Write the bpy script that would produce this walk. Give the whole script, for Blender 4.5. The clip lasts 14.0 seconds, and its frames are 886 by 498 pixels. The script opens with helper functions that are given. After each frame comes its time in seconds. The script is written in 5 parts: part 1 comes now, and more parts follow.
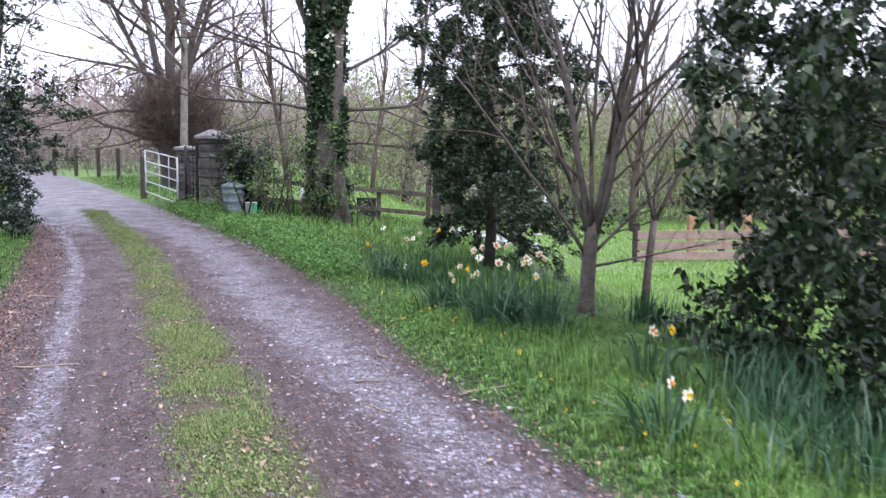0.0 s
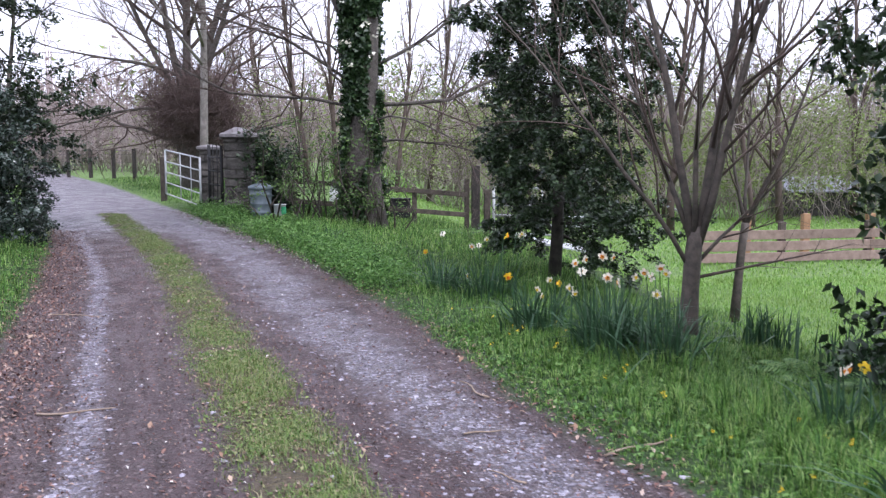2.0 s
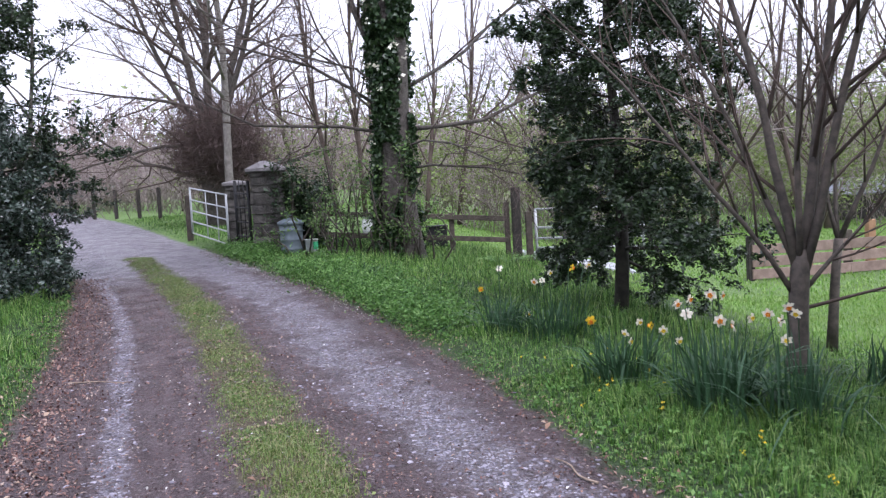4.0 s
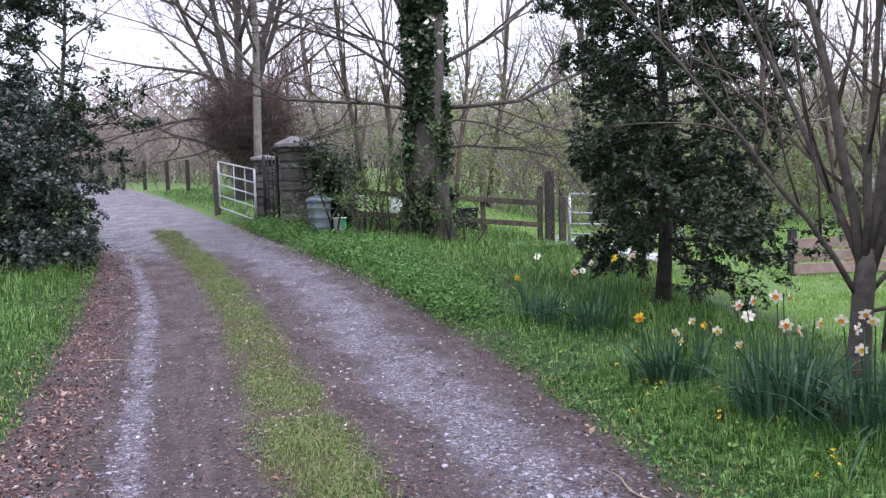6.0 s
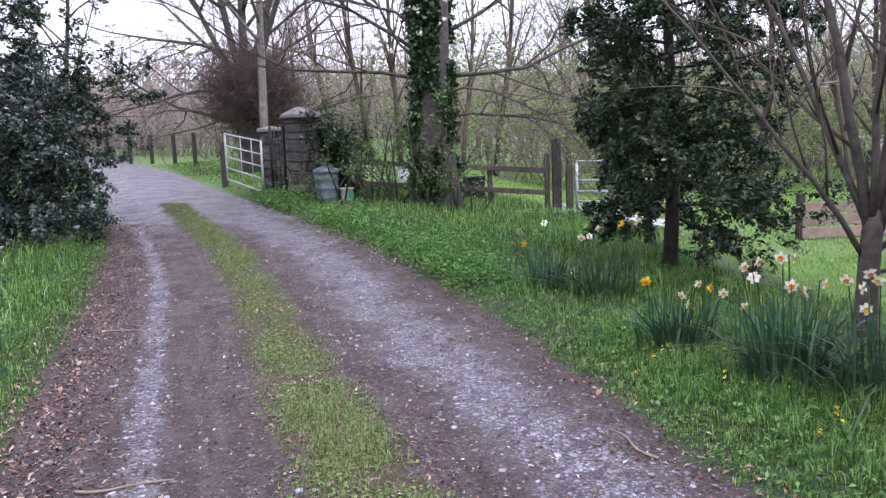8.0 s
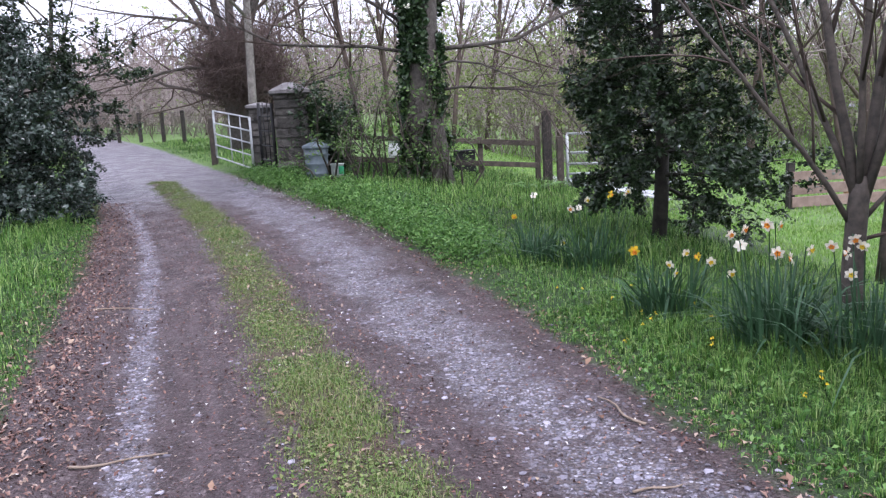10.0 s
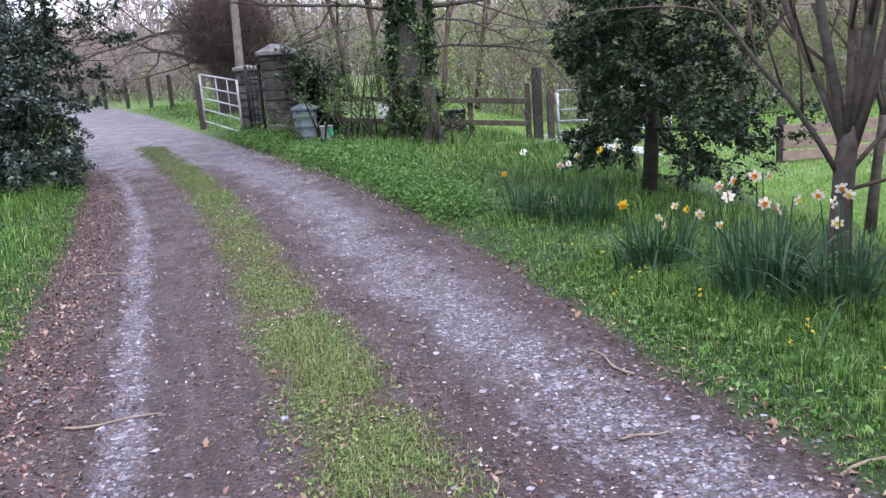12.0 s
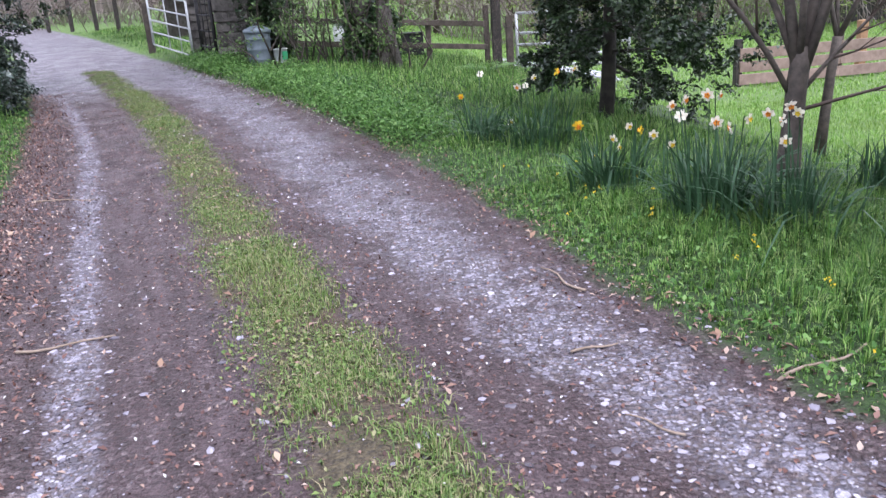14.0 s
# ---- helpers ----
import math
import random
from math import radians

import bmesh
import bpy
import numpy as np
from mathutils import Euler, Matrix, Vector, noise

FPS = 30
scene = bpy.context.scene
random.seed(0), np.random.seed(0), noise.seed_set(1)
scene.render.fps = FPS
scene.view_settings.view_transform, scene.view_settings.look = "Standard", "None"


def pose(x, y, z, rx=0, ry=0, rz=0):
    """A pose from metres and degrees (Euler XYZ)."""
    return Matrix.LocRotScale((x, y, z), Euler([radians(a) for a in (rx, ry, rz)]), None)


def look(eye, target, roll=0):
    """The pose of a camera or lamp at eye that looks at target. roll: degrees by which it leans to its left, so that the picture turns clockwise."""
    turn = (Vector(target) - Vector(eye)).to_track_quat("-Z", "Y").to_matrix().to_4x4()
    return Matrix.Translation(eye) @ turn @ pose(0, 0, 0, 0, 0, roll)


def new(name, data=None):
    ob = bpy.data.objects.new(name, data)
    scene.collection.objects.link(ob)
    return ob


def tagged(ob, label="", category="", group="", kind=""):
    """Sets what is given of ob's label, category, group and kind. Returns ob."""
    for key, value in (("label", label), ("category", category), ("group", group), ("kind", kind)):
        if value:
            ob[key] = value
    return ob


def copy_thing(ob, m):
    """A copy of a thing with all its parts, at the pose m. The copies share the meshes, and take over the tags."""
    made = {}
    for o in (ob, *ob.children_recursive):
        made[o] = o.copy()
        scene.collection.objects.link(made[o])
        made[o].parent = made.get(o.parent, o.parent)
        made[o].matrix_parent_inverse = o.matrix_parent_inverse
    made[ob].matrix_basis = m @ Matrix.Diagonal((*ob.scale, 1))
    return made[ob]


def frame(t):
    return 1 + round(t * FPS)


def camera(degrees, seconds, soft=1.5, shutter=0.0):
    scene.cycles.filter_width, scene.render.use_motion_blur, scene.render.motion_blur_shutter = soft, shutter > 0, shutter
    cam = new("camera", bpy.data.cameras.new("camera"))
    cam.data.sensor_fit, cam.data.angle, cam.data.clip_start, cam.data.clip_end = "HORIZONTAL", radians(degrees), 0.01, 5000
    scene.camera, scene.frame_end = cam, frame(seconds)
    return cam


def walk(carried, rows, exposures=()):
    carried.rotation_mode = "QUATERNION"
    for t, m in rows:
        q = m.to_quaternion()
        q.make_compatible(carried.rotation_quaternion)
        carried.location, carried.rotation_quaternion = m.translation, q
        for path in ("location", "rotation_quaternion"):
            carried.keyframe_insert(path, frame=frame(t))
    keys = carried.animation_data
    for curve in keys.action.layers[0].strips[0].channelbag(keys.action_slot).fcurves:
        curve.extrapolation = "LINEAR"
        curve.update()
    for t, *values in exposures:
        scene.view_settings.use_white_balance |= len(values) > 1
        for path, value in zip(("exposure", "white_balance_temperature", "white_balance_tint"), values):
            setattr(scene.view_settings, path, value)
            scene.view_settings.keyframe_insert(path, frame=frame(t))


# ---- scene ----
cam = camera(58.5, 14.0, 1.3, 0.5)
PATH = [
    (0, look((1.137, 1.450, 1.321), (1.283, 3.697, 1.129), 0.4)),
    (0.5, look((0.930, 1.810, 1.307), (1.067, 4.061, 1.150), 2.2)),
    (1, look((0.775, 2.122, 1.299), (0.949, 4.370, 1.129), 1)),
    (1.5, look((0.740, 2.388, 1.309), (0.855, 4.636, 1.106), -0.9)),
    (2, look((0.576, 2.561, 1.335), (0.694, 4.809, 1.138), -0.1)),
    (2.5, look((0.414, 2.727, 1.391), (0.546, 4.975, 1.208), -0)),
    (3, look((0.401, 3.054, 1.398), (0.472, 5.309, 1.246), -3.1)),
    (3.2, look((0.384, 3.152, 1.406), (0.443, 5.407, 1.269), -3.5)),
    (5.3, look((0.247, 3.796, 1.466), (0.254, 6.051, 1.318), -1.6)),
    (5.5, look((0.235, 3.814, 1.466), (0.237, 6.068, 1.303), -1.3)),
    (6, look((0.226, 3.822, 1.461), (0.201, 6.074, 1.271), -1.4)),
    (6.5, look((0.219, 3.822, 1.458), (0.182, 6.071, 1.251), -1.7)),
    (7, look((0.217, 3.810, 1.455), (0.181, 6.058, 1.224), -1.8)),
    (7.5, look((0.211, 3.792, 1.450), (0.165, 6.038, 1.200), -1.8)),
    (8, look((0.231, 3.782, 1.438), (0.181, 6.024, 1.165), -2.2)),
    (8.2, look((0.231, 3.787, 1.440), (0.192, 6.029, 1.155), -2.2)),
    (10.5, look((0.260, 3.758, 1.418), (0.220, 5.990, 1.059), -3.2)),
    (11, look((0.260, 3.750, 1.414), (0.212, 5.978, 1.033), -3.4)),
    (11.5, look((0.271, 3.756, 1.403), (0.232, 5.977, 0.988), -3.9)),
    (12, look((0.280, 3.756, 1.394), (0.259, 5.970, 0.942), -4.1)),
    (12.5, look((0.289, 3.757, 1.382), (0.286, 5.962, 0.886), -3.9)),
    (13, look((0.295, 3.757, 1.371), (0.315, 5.951, 0.826), -3.8)),
    (13.5, look((0.310, 3.749, 1.362), (0.360, 5.929, 0.765), -4.2)),
    (14, look((0.310, 3.745, 1.349), (0.385, 5.905, 0.693), -4)),
]
walk(cam, PATH, [(0, 1.42, 6020, 19), (2, 1.16, 6020, 19), (3.2, 1.06, 6020, 19), (7.5, 1.14, 6020, 19), (11, 1.22, 6020, 19), (12.5, 1.3, 6020, 19), (14, 1.43, 6020, 19)])

# ---- world and light: bright overcast evening ----
SUN_EL, SUN_AZ = radians(60), radians(150)
world = bpy.data.worlds.new("overcast_sky")
scene.world = world
world.use_nodes = True
wn, wl = world.node_tree.nodes, world.node_tree.links
wn.clear()
sky = wn.new("ShaderNodeTexSky")
sky.sky_type, sky.sun_disc, sky.sun_elevation, sky.sun_rotation = "NISHITA", False, SUN_EL, SUN_AZ
clouds = wn.new("ShaderNodeTexNoise")
clouds.inputs["Scale"].default_value, clouds.inputs["Detail"].default_value = 2.0, 4.0
ramp = wn.new("ShaderNodeValToRGB")
ramp.color_ramp.elements[0].position, ramp.color_ramp.elements[1].position = 0.3, 0.7
ramp.color_ramp.elements[0].color, ramp.color_ramp.elements[1].color = (8.2, 8.5, 9.6, 1), (10.2, 10.5, 11.6, 1)
cover = wn.new("ShaderNodeMixRGB")
cover.inputs["Fac"].default_value = 0.9
back = wn.new("ShaderNodeBackground")
back.inputs["Strength"].default_value = 0.088
wout = wn.new("ShaderNodeOutputWorld")
wl.new(clouds.outputs["Fac"], ramp.inputs["Fac"])
wl.new(sky.outputs["Color"], cover.inputs[1])
wl.new(ramp.outputs["Color"], cover.inputs[2])
wl.new(cover.outputs["Color"], back.inputs["Color"])
wl.new(back.outputs["Background"], wout.inputs["Surface"])
sun = new("sun", bpy.data.lights.new("sun", "SUN"))
sun.data.energy, sun.data.angle, sun.data.color = 1.5, radians(28), (1.0, 0.995, 0.99)
sun.rotation_euler = (radians(90) - SUN_EL, 0, radians(180) - SUN_AZ)


# ---- small tools ----
class Geo:
    """Collects vertices and faces, then makes one mesh."""

    def __init__(self):
        self.v, self.f, self.n = [], [], 0

    def add(self, verts, faces):
        verts = np.asarray(verts, dtype=np.float64).reshape(-1, 3)
        for fa in faces if isinstance(faces, list) else [faces]:
            self.f.append(np.asarray(fa, dtype=np.int64) + self.n)
        self.v.append(verts)
        self.n += len(verts)

    def mesh(self, name, material, smooth=True):
        me = bpy.data.meshes.new(name)
        v = np.concatenate(self.v)
        loops = np.concatenate([f.reshape(-1) for f in self.f])
        sizes = np.concatenate([np.full(len(f), f.shape[1], dtype=np.int64) for f in self.f])
        starts = np.concatenate([[0], np.cumsum(sizes)[:-1]])
        me.vertices.add(len(v))
        me.vertices.foreach_set("co", v.astype(np.float32).reshape(-1))
        me.loops.add(len(loops))
        me.loops.foreach_set("vertex_index", loops.astype(np.int32))
        me.polygons.add(len(sizes))
        me.polygons.foreach_set("loop_start", starts.astype(np.int32))
        me.polygons.foreach_set("use_smooth", np.full(len(sizes), smooth))
        me.update(calc_edges=True)
        me.materials.append(material)
        return me


def put(name, mesh, parent=None, label="", at=None):
    ob = new(name, mesh)
    if parent is not None:
        ob.parent = parent
    if at is not None:
        ob.matrix_basis = at
    if label:
        ob["label"] = label
    return ob


def box_into(g, x0, x1, y0, y1, z0, z1, m=None, bevel=0.0):
    bm = bmesh.new()
    bmesh.ops.create_cube(bm, size=1)
    for v in bm.verts:
        v.co = Vector(((x0 + x1) / 2 + v.co.x * (x1 - x0), (y0 + y1) / 2 + v.co.y * (y1 - y0), (z0 + z1) / 2 + v.co.z * (z1 - z0)))
    if bevel:
        bmesh.ops.bevel(bm, geom=bm.edges[:], offset=bevel, segments=1, affect="EDGES")
    if m is not None:
        bm.transform(m)
    bm_into(g, bm)


def bm_into(g, bm):
    bm.verts.index_update()
    base = [tuple(v.co) for v in bm.verts]
    by = {}
    for f in bm.faces:
        by.setdefault(len(f.verts), []).append([v.index for v in f.verts])
    g.add(base, [np.array(k) for k in by.values()])
    bm.free()


def tube(g, pts, radii, n=6):
    pts = np.asarray(pts, dtype=float)
    radii = np.asarray(radii, dtype=float)
    t = np.gradient(pts, axis=0)
    t /= np.linalg.norm(t, axis=1)[:, None] + 1e-9
    mean = t.mean(axis=0)
    ref = np.array([1.0, 0, 0]) if abs(mean[0]) < 0.6 * np.linalg.norm(mean) + 1e-6 else np.array([0, 1.0, 0])
    a = np.cross(t, ref)
    a /= np.linalg.norm(a, axis=1)[:, None] + 1e-9
    b = np.cross(t, a)
    ang = np.arange(n) * 2 * math.pi / n
    v = pts[:, None] + radii[:, None, None] * (np.cos(ang)[None, :, None] * a[:, None] + np.sin(ang)[None, :, None] * b[:, None])
    k = len(pts)
    i = np.arange(k - 1)[:, None] * n
    j = np.arange(n)[None]
    jn = (j + 1) % n
    q = np.stack([i + j, i + jn, i + n + jn, i + n + j], axis=-1).reshape(-1, 4)
    g.add(v.reshape(-1, 3), [q, np.array([np.arange(n)[::-1]]), np.array([np.arange(n) + (k - 1) * n])])


def lathe(g, profile, n=24, centre=(0, 0, 0)):
    ang = np.arange(n) * 2 * math.pi / n
    v = np.array([[(r * math.cos(a) + centre[0], r * math.sin(a) + centre[1], z + centre[2]) for a in ang] for r, z in profile])
    k = len(profile)
    i = np.arange(k - 1)[:, None] * n
    j = np.arange(n)[None]
    jn = (j + 1) % n
    g.add(v.reshape(-1, 3), [np.stack([i + j, i + jn, i + n + jn, i + n + j], axis=-1).reshape(-1, 4),
                             np.array([np.arange(n)[::-1]]), np.array([np.arange(n) + (k - 1) * n])])


def leaves_into(g, rng, centres, size, spread=0.3, width=0.45, droop=0.0, up=0.4):
    """Pointed leaves folded along the midrib, at random turns."""
    n = len(centres)
    if n == 0:
        return
    d = rng.normal(size=(n, 3))
    d[:, 2] = d[:, 2] * 0.6 - droop
    d /= np.linalg.norm(d, axis=1)[:, None]
    nr = rng.normal(size=(n, 3)) * (1 - up)
    nr[:, 2] += up * 1.5
    s = np.cross(d, nr)
    s /= np.linalg.norm(s, axis=1)[:, None] + 1e-9
    nn = np.cross(s, d)
    L = (size * (1 + spread * rng.normal(size=n)).clip(0.45, 1.7))[:, None]
    W = L * width / 2
    c = np.asarray(centres)
    base, tip = c - d * L / 2, c + d * L / 2 - nn * L * 0.12
    m1 = c + nn * L * 0.02
    le, ri = c + s * W + nn * W * 0.4, c - s * W + nn * W * 0.4
    v = np.stack([base, le, tip, ri, m1], axis=1).reshape(-1, 3)
    o = np.arange(n)[:, None] * 5
    g.add(v, [np.concatenate([o + np.array([[0, 4, 1]]), o + np.array([[1, 4, 2]]), o + np.array([[2, 4, 3]]), o + np.array([[3, 4, 0]])])])


def blades_into(g, rng, xyz, height, width, lean=0.35, turn=None):
    """Grass blades: a bent strip that ends in a point."""
    n = len(xyz)
    if n == 0:
        return
    a = rng.uniform(0, 2 * math.pi, n) if turn is None else turn
    side = np.stack([np.cos(a), np.sin(a), np.zeros(n)], axis=1)
    b = a + math.pi / 2 + rng.normal(0, 0.5, n)
    out = np.stack([np.cos(b), np.sin(b), np.zeros(n)], axis=1)
    h = np.asarray(height)[:, None] * np.ones((n, 1))
    w = np.asarray(width)[..., None] * np.ones((n, 1)) / 2
    k = (np.abs(rng.normal(0, lean, n)))[:, None]
    mid = xyz + out * h * k * 0.3 + np.array([0, 0, 1]) * h * 0.55
    tip = xyz + out * h * k + np.array([0, 0, 1]) * h * (1 - 0.35 * k.clip(0, 1.6))
    low = xyz - np.array([0, 0, 0.02])
    v = np.stack([low - side * w, low + side * w, mid + side * w * 0.8, mid - side * w * 0.8, tip], axis=1).reshape(-1, 3)
    o = np.arange(n)[:, None] * 5
    g.add(v, [o + np.array([[0, 1, 2, 3]]), o + np.array([[3, 2, 4]])])


def smooth01(a, b, v):
    t = np.clip((v - a) / (b - a), 0, 1)
    return t * t * (3 - 2 * t)


# ---- materials ----
def material(name, rough=0.8, metal=0.0):
    m = bpy.data.materials.new(name)
    m.use_nodes = True
    b = m.node_tree.nodes["Principled BSDF"]
    b.inputs["Roughness"].default_value, b.inputs["Metallic"].default_value = rough, metal
    return m, m.node_tree.nodes, m.node_tree.links, b


def noise_node(nt, scale, detail=4.0, rough=0.6, vec=None):
    n = nt.nodes.new("ShaderNodeTexNoise")
    n.inputs["Scale"].default_value, n.inputs["Detail"].default_value, n.inputs["Roughness"].default_value = scale, detail, rough
    if vec is None:
        vec = nt.nodes.new("ShaderNodeNewGeometry").outputs["Position"]
    nt.links.new(vec, n.inputs["Vector"])
    return n.outputs["Fac"]


def ramp_node(nt, fac, *stops):
    r = nt.nodes.new("ShaderNodeValToRGB")
    e = r.color_ramp.elements
    while len(e) < len(stops):
        e.new(0.5)
    for el, (p, c) in zip(e, stops):
        el.position, el.color = p, (*c, 1) if len(c) == 3 else c
    nt.links.new(fac, r.inputs["Fac"])
    return r.outputs["Color"]


def mix(nt, fac, a, b, mode="MIX"):
    n = nt.nodes.new("ShaderNodeMixRGB")
    n.blend_type = mode
    for sock, v in zip(n.inputs, (fac, a, b)):
        if isinstance(v, (int, float)):
            sock.default_value = v
        elif isinstance(v, tuple):
            sock.default_value = (*v, 1)
        else:
            nt.links.new(v, sock)
    return n.outputs["Color"]


def calc(nt, op, a, b=0.0, c=0.0):
    n = nt.nodes.new("ShaderNodeMath")
    n.operation = op
    for sock, v in zip(n.inputs, (a, b, c)):
        if isinstance(v, (int, float)):
            sock.default_value = v
        else:
            nt.links.new(v, sock)
    return n.outputs[0]


def bump(nt, b, height, strength=0.5, distance=0.02):
    n = nt.nodes.new("ShaderNodeBump")
    n.inputs["Strength"].default_value, n.inputs["Distance"].default_value = strength, distance
    nt.links.new(height, n.inputs["Height"])
    nt.links.new(n.outputs["Normal"], b.inputs["Normal"])


def plain(name, c1, c2, scale=8.0, rough=0.8, metal=0.0, relief=0.4, depth=0.01, vary=0.0):
    """Two tones by noise, finer grain over it, and relief."""
    m, n, l, b = material(name, rough, metal)
    nt = m.node_tree
    a, f = noise_node(nt, scale), noise_node(nt, scale * 9)
    col = mix(nt, calc(nt, "MULTIPLY", f, 0.35), ramp_node(nt, a, (0.32, c1), (0.68, c2)), tuple(v * 0.55 for v in c1))
    if vary:
        info = n.new("ShaderNodeObjectInfo")
        hsv = n.new("ShaderNodeHueSaturation")
        l.new(calc(nt, "MULTIPLY_ADD", info.outputs["Random"], vary, 1 - vary / 2), hsv.inputs["Value"])
        l.new(col, hsv.inputs["Color"])
        col = hsv.outputs["Color"]
    l.new(col, b.inputs["Base Color"])
    bump(nt, b, f, relief, depth)
    return m


def leafy(name, colours, rough=0.5, shine=0.3, through_light=0.25, patch=0.0):
    """Leaves and blades, each of its own tone, with some light passing through."""
    m, n, l, b = material(name, rough)
    nt = m.node_tree
    geo = n.new("ShaderNodeNewGeometry")
    col = ramp_node(nt, geo.outputs["Random Per Island"], *[(i / max(1, len(colours) - 1), c) for i, c in enumerate(colours)])
    if patch:
        col = mix(nt, calc(nt, "MULTIPLY", ramp_node(nt, noise_node(nt, 0.9), (0.4, (0, 0, 0)), (0.65, (1, 1, 1))), patch), col, (0.17, 0.19, 0.045))
    l.new(col, b.inputs["Base Color"])
    b.inputs["Specular IOR Level"].default_value = shine
    if through_light:
        tr = n.new("ShaderNodeBsdfTranslucent")
        l.new(col, tr.inputs["Color"])
        mx = n.new("ShaderNodeMixShader")
        mx.inputs["Fac"].default_value = through_light
        l.new(b.outputs["BSDF"], mx.inputs[1])
        l.new(tr.outputs["BSDF"], mx.inputs[2])
        l.new(mx.outputs["Shader"], n["Material Output"].inputs["Surface"])
    return m


M_GRASS = leafy("grass_blades", [(0.01, 0.032, 0.008), (0.035, 0.1, 0.017), (0.085, 0.205, 0.036), (0.18, 0.34, 0.065), (0.36, 0.45, 0.17)], 0.5, 0.3, 0.22)
M_FIELD = leafy("field_grass", [(0.13, 0.28, 0.045), (0.22, 0.4, 0.08), (0.36, 0.5, 0.17)], 0.5, 0.4, 0.35, 0.3)
M_TURF = leafy("trodden_turf", [(0.04, 0.085, 0.02), (0.09, 0.17, 0.035), (0.16, 0.26, 0.06), (0.24, 0.28, 0.11), (0.33, 0.27, 0.17)], 0.5, 0.4, 0.2, 0.25)
M_HERB = leafy("verge_herbs", [(0.025, 0.07, 0.016), (0.065, 0.165, 0.03), (0.12, 0.25, 0.055), (0.2, 0.33, 0.1)], 0.5, 0.35, 0.3)
M_HOLLY = leafy("holly_leaves", [(0.008, 0.017, 0.008), (0.016, 0.034, 0.013), (0.03, 0.056, 0.02), (0.06, 0.09, 0.042)], 0.34, 0.42, 0.06)
M_LAUREL = leafy("laurel_leaves", [(0.014, 0.026, 0.018), (0.03, 0.05, 0.034), (0.06, 0.085, 0.066), (0.11, 0.135, 0.12)], 0.26, 0.7, 0.05)
M_IVY = leafy("ivy_leaves", [(0.012, 0.03, 0.012), (0.025, 0.055, 0.018), (0.05, 0.085, 0.03)], 0.4, 0.45, 0.1)
M_ELDER = leafy("elder_leaves", [(0.07, 0.13, 0.04), (0.12, 0.2, 0.06), (0.17, 0.25, 0.09)], 0.6, 0.3, 0.3)
M_DAFLEAF = leafy("daffodil_leaves", [(0.008, 0.026, 0.012), (0.02, 0.052, 0.024), (0.045, 0.1, 0.047), (0.13, 0.22, 0.12)], 0.4, 0.3, 0.1)
M_PETAL = leafy("white_petals", [(0.8, 0.74, 0.6), (0.86, 0.84, 0.76)], 0.6, 0.2, 0.3)
M_TRUMPET = leafy("orange_trumpet", [(0.8, 0.26, 0.03), (0.85, 0.36, 0.05)], 0.6, 0.2, 0.3)
M_YELLOW = leafy("yellow_petals", [(0.8, 0.55, 0.03), (0.85, 0.65, 0.06)], 0.6, 0.2, 0.3)
M_LITTER = leafy("dead_leaves", [(0.03, 0.017, 0.015), (0.095, 0.046, 0.038), (0.19, 0.098, 0.08), (0.28, 0.165, 0.13), (0.42, 0.33, 0.27)], 0.6, 0.35, 0.1)
M_TANLEAF = leafy("large_fallen_leaves", [(0.17, 0.09, 0.06), (0.27, 0.165, 0.11), (0.44, 0.34, 0.25)], 0.6, 0.35, 0.1)
M_PALEBARK = plain("pale_grey_bark", (0.16, 0.14, 0.125), (0.32, 0.29, 0.265), 9, 0.9, 0, 0.8, 0.02)
M_BLOSSOM = leafy("fallen_petals", [(0.6, 0.58, 0.55), (0.75, 0.72, 0.7)], 0.8, 0.2, 0.2)
M_STONES = leafy("road_stones", [(0.06, 0.052, 0.062), (0.13, 0.118, 0.142), (0.23, 0.212, 0.255), (0.38, 0.355, 0.41)], 0.38, 0.4, 0.0)
M_BARK = plain("grey_bark", (0.06, 0.05, 0.043), (0.15, 0.13, 0.115), 12, 0.9, 0, 0.9, 0.03)
M_BARK2 = plain("smooth_young_bark", (0.04, 0.033, 0.027), (0.115, 0.092, 0.075), 14, 0.8, 0, 0.5, 0.008)
M_DARKBARK = plain("dark_damp_bark", (0.018, 0.015, 0.012), (0.055, 0.047, 0.038), 14, 0.85, 0, 0.6, 0.01)
M_TWIG = plain("brown_twigs", (0.07, 0.048, 0.04), (0.13, 0.095, 0.08), 4, 0.9)
M_TWIGRED = plain("red_brown_twigs", (0.08, 0.048, 0.042), (0.15, 0.11, 0.1), 4, 0.9)
# The three far colours are paled to paint in the haze of distance.
M_FARTWIG = plain("hazed_far_twigs", (0.25, 0.2, 0.19), (0.42, 0.35, 0.335), 0.4, 0.95)
M_FARGREEN = leafy("hazed_spring_leaves", [(0.14, 0.17, 0.065), (0.22, 0.29, 0.095), (0.31, 0.38, 0.16)], 0.8, 0.1, 0.3)
M_FARBUD = leafy("hazed_far_buds", [(0.21, 0.155, 0.15), (0.3, 0.235, 0.22), (0.37, 0.32, 0.295)], 0.9, 0.1, 0.3)
M_STONE = plain("grey_wall_stone", (0.06, 0.055, 0.05), (0.17, 0.155, 0.14), 7, 0.9, 0, 0.9, 0.03, 0.6)
M_MORTAR = plain("old_mortar", (0.08, 0.075, 0.065), (0.15, 0.14, 0.12), 10, 0.95)
M_CAP = plain("concrete_cap", (0.17, 0.155, 0.155), (0.32, 0.3, 0.3), 6, 0.9, 0, 0.5, 0.01)
